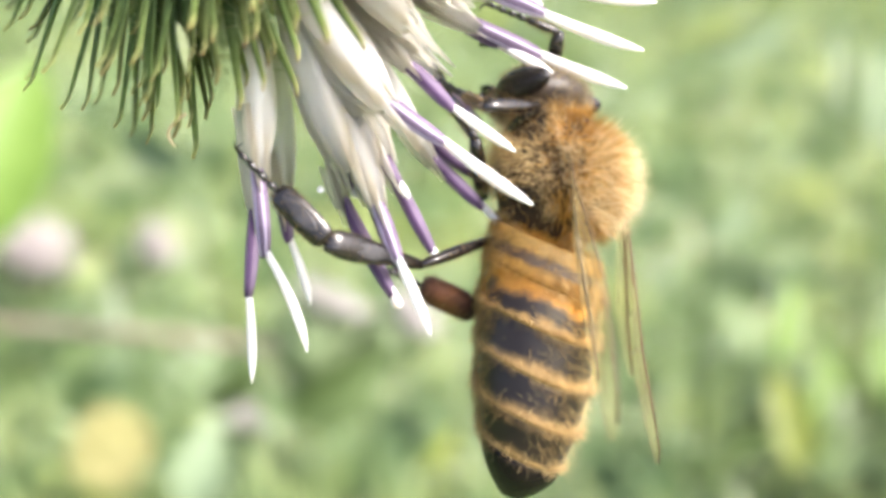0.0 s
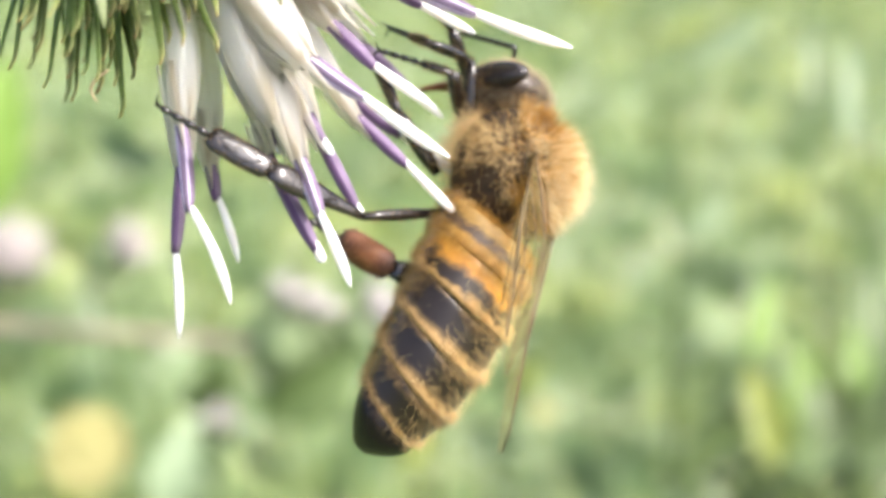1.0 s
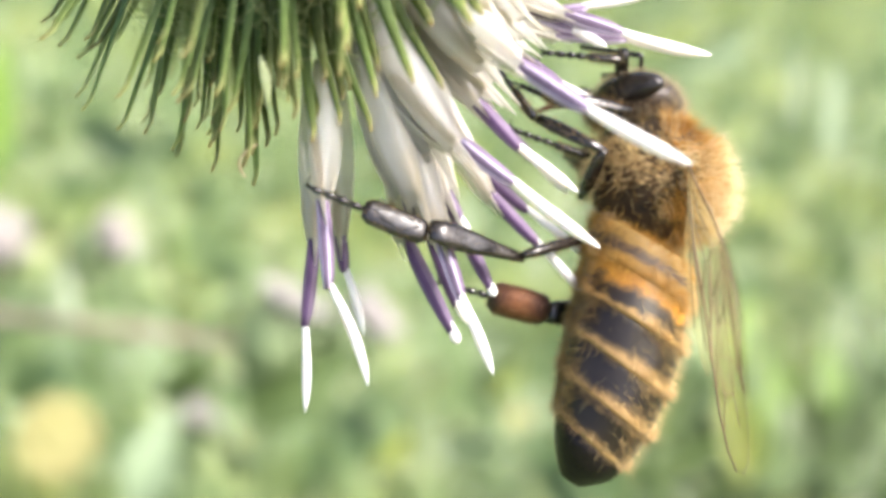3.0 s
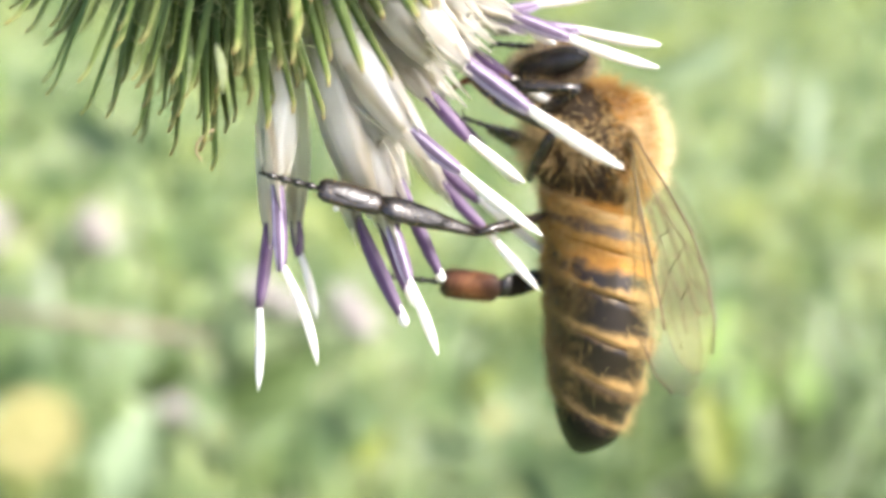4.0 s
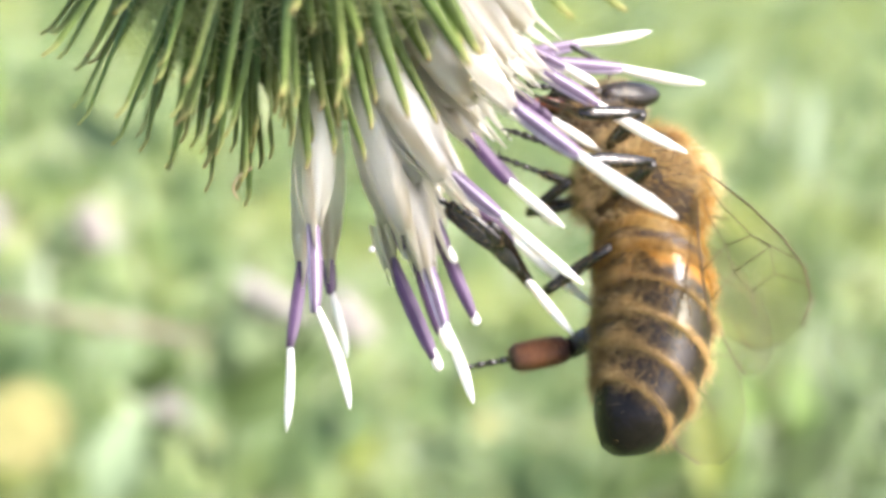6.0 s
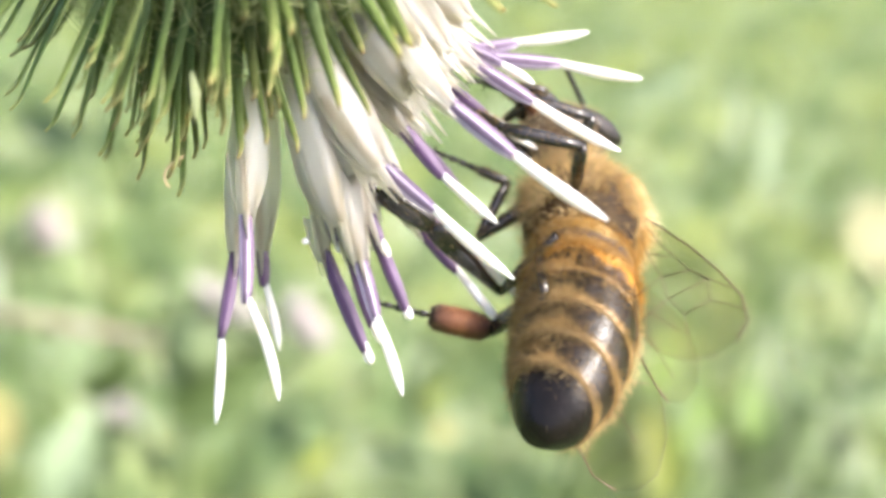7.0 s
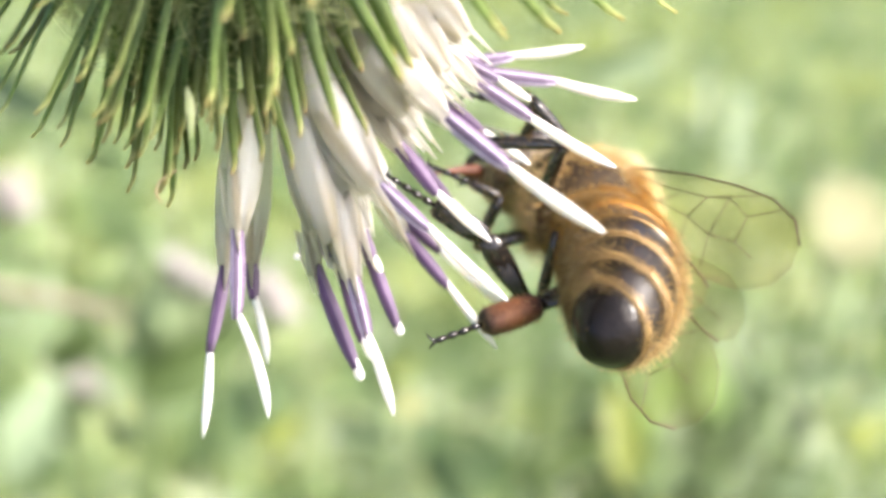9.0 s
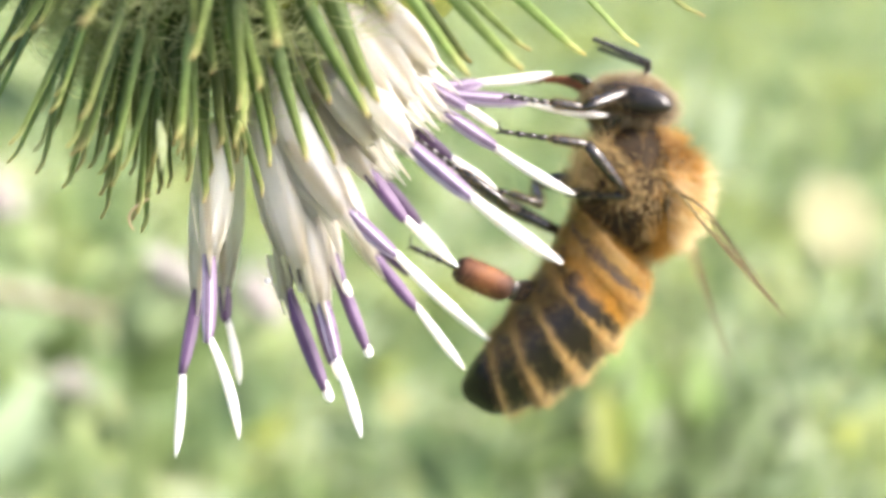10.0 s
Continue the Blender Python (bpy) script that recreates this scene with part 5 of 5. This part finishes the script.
far_thistle((-147, 373, -14), 0.013, (0.5, -0.5, 0.7), 1)
far_thistle((-84, 290, -3), 0.0065, (0.8, -0.4, 0.5), 2)
far_thistle((-15, 278, -24), 0.0075, (0.75, -0.2, 0.7), 3)
far_thistle((-33, 270, -24), 0.0095, (0.45, -0.1, 0.9), 4, 0.8)
far_thistle((-62, 330, -58), 0.0052, (0.3, -0.5, 0.8), 5)
far_daisy((-163, 529, -99), 0.022, M_YELLOW, "yellow meadow flower with blurred petals on a thin stem")
far_daisy((305, 580, 38), 0.026, M_CREAM, "cream yellow meadow flower on a thin stem", 26)
far_daisy((60, 520, -80), 0.006, M_YELLOW, "small yellow meadow flower on a thin stem", 12)
broad_leaf((-134, 300, -2), (-124, 330, 58), 0.015, M_LIME, "bright lime green broad leaf in the sun")
broad_leaf((222, 610, -130), (224, 640, -40), 0.013, M_LIME, "yellow-green upright leaf among the weeds")
# dark blade added in place of the shade below the thistle head
broad_leaf((-38, 268, -42), (-13, 270, -24), 0.008, M_DARK, "dark green blade standing for the shaded underside of a thistle head")
broad_leaf((230, 560, -110), (244, 575, -12), 0.019, M_DARK, "dark green broad weed leaf in the meadow")
broad_leaf((262, 545, -120), (282, 560, -52), 0.016, M_DARK, "dark green broad weed leaf in the meadow")
broad_leaf((196, 540, -120), (206, 555, -70), 0.014, M_DARK, "dark green broad weed leaf in the meadow")
broad_leaf((296, 560, -128), (316, 575, -84), 0.015, M_DARK, "dark green broad weed leaf in the meadow")


def dry_stalk():
    ob = tagged(new("dry_stalk"), "pale brown dry stalk lying across the weeds", "stalk")
    a, b, c = stage(-165, 330, -22), stage(-95, 300, -22), stage(-38, 285, -27)
    ob.location = a
    v, f = tube(curve_points(Vector((0, 0, 0)), b - a, c - a, 10), 0.0018, 8)
    part("twig", mesh_of("twig", v, f, M_TWIG), ob)
    stalk(ob, Vector((0, 0, 0)), 0.0016, M_TWIG)


dry_stalk()


# broad leaves between the grass
M_MINT = leaf_material("mint_leaf", (0.25, 0.33, 0.19), (0.19, 0.26, 0.14), 0.4)
broad_leaf((197, 420, -65), (208, 435, -38), 0.0071, M_DARK, "dark green broad weed leaf in the meadow")
broad_leaf((220, 400, -45), (256, 415, -28), 0.0072, M_MINT, "pale mint green weed leaf in the meadow")
broad_leaf((192, 520, 65), (197, 535, 111), 0.0066, M_DARK, "dark green broad weed leaf in the meadow")
broad_leaf((226, 560, 53), (231, 575, 112), 0.0059, M_MINT, "pale mint green weed leaf in the meadow")
broad_leaf((-39, 330, -45), (-26, 345, -36), 0.0059, M_DARK, "dark green broad weed leaf in the meadow")
broad_leaf((188, 450, -68), (188, 465, -36), 0.0062, M_LIME, "yellow-green broad weed leaf in the meadow")
broad_leaf((122, 480, 88), (163, 495, 110), 0.0086, M_MINT, "pale mint green weed leaf in the meadow")
broad_leaf((194, 460, 55), (215, 475, 81), 0.0073, M_DARK, "dark green broad weed leaf in the meadow")
broad_leaf((-100, 420, 35), (-131, 435, 50), 0.0089, M_MINT, "pale mint green weed leaf in the meadow")
broad_leaf((-72, 400, -43), (-91, 415, -63), 0.0068, M_DARK, "dark green broad weed leaf in the meadow")
broad_leaf((18, 380, -64), (41, 395, -74), 0.0072, M_MINT, "pale mint green weed leaf in the meadow")
broad_leaf((151, 480, -50), (161, 495, -15), 0.0066, M_LIME, "yellow-green broad weed leaf in the meadow")
broad_leaf((109, 430, -80), (141, 445, -71), 0.0077, M_DARK, "dark green broad weed leaf in the meadow")
broad_leaf((-49, 420, -85), (-74, 435, -80), 0.0075, M_MINT, "pale mint green weed leaf in the meadow")
broad_leaf((123, 500, 6), (149, 515, 30), 0.0090, M_MINT, "pale mint green weed leaf in the meadow")
broad_leaf((179, 430, -80), (205, 445, -50), 0.0114, M_DARK, "dark green broad weed leaf in the meadow")
broad_leaf((225, 460, -86), (238, 475, -47), 0.0112, M_DARK, "dark green broad weed leaf in the meadow")
broad_leaf((138, 400, -79), (153, 415, -63), 0.0076, M_DARK, "dark green broad weed leaf in the meadow")
M_STRAW = leaf_material("yellowing_leaf", (0.30, 0.34, 0.06), (0.23, 0.28, 0.05), 0.5)
broad_leaf((152, 450, -94), (146, 470, -52), 0.0085, M_STRAW, "yellowing upright leaf among the weeds")
broad_leaf((284, 500, -80), (292, 510, -52), 0.0075, M_STRAW, "yellowing broad weed leaf in the meadow")
broad_leaf((40, 450, -56), (54, 462, -48), 0.0055, M_STRAW, "yellowing broad weed leaf in the meadow")
broad_leaf((-8, 450, -90), (6, 462, -76), 0.0055, M_STRAW, "yellowing broad weed leaf in the meadow")
broad_leaf((250, 500, -42), (290, 510, -34), 0.0085, M_MINT, "pale mint green weed leaf in the meadow")
broad_leaf((215, 450, -88), (250, 462, -82), 0.0075, M_MINT, "pale mint green weed leaf in the meadow")
broad_leaf((190, 450, -98), (206, 462, -64), 0.0110, M_DARK, "dark green broad weed leaf in the meadow")
broad_leaf((230, 450, -66), (212, 462, -44), 0.0100, M_DARK, "dark green broad weed leaf in the meadow")
broad_leaf((232, 540, -112), (234, 552, -48), 0.0100, M_DARK, "dark green broad weed leaf in the meadow")
broad_leaf((-92, 380, -96), (-84, 392, -62), 0.0090, M_MINT, "pale mint green weed leaf in the meadow")



def motions():
    walk(bee, [(row[0], bee_pose(row)) for row in BEE])
    for seg, rows in zip(SEGMENTS, abdomen_rows(BEE)):
        walk(seg, rows)
    for tube_part, rows in SWAYS:
        walk(tube_part, rows)
    rows_l, rows_r = wing_rows()
    walk(WING_L, rows_l)
    walk(WING_R, rows_r)
    for spec, (pieces, lengths) in zip(LEGS, LEG_PARTS):
        for piece, rows in zip(pieces, leg_rows(spec, lengths)):
            walk(piece, rows)


motions()
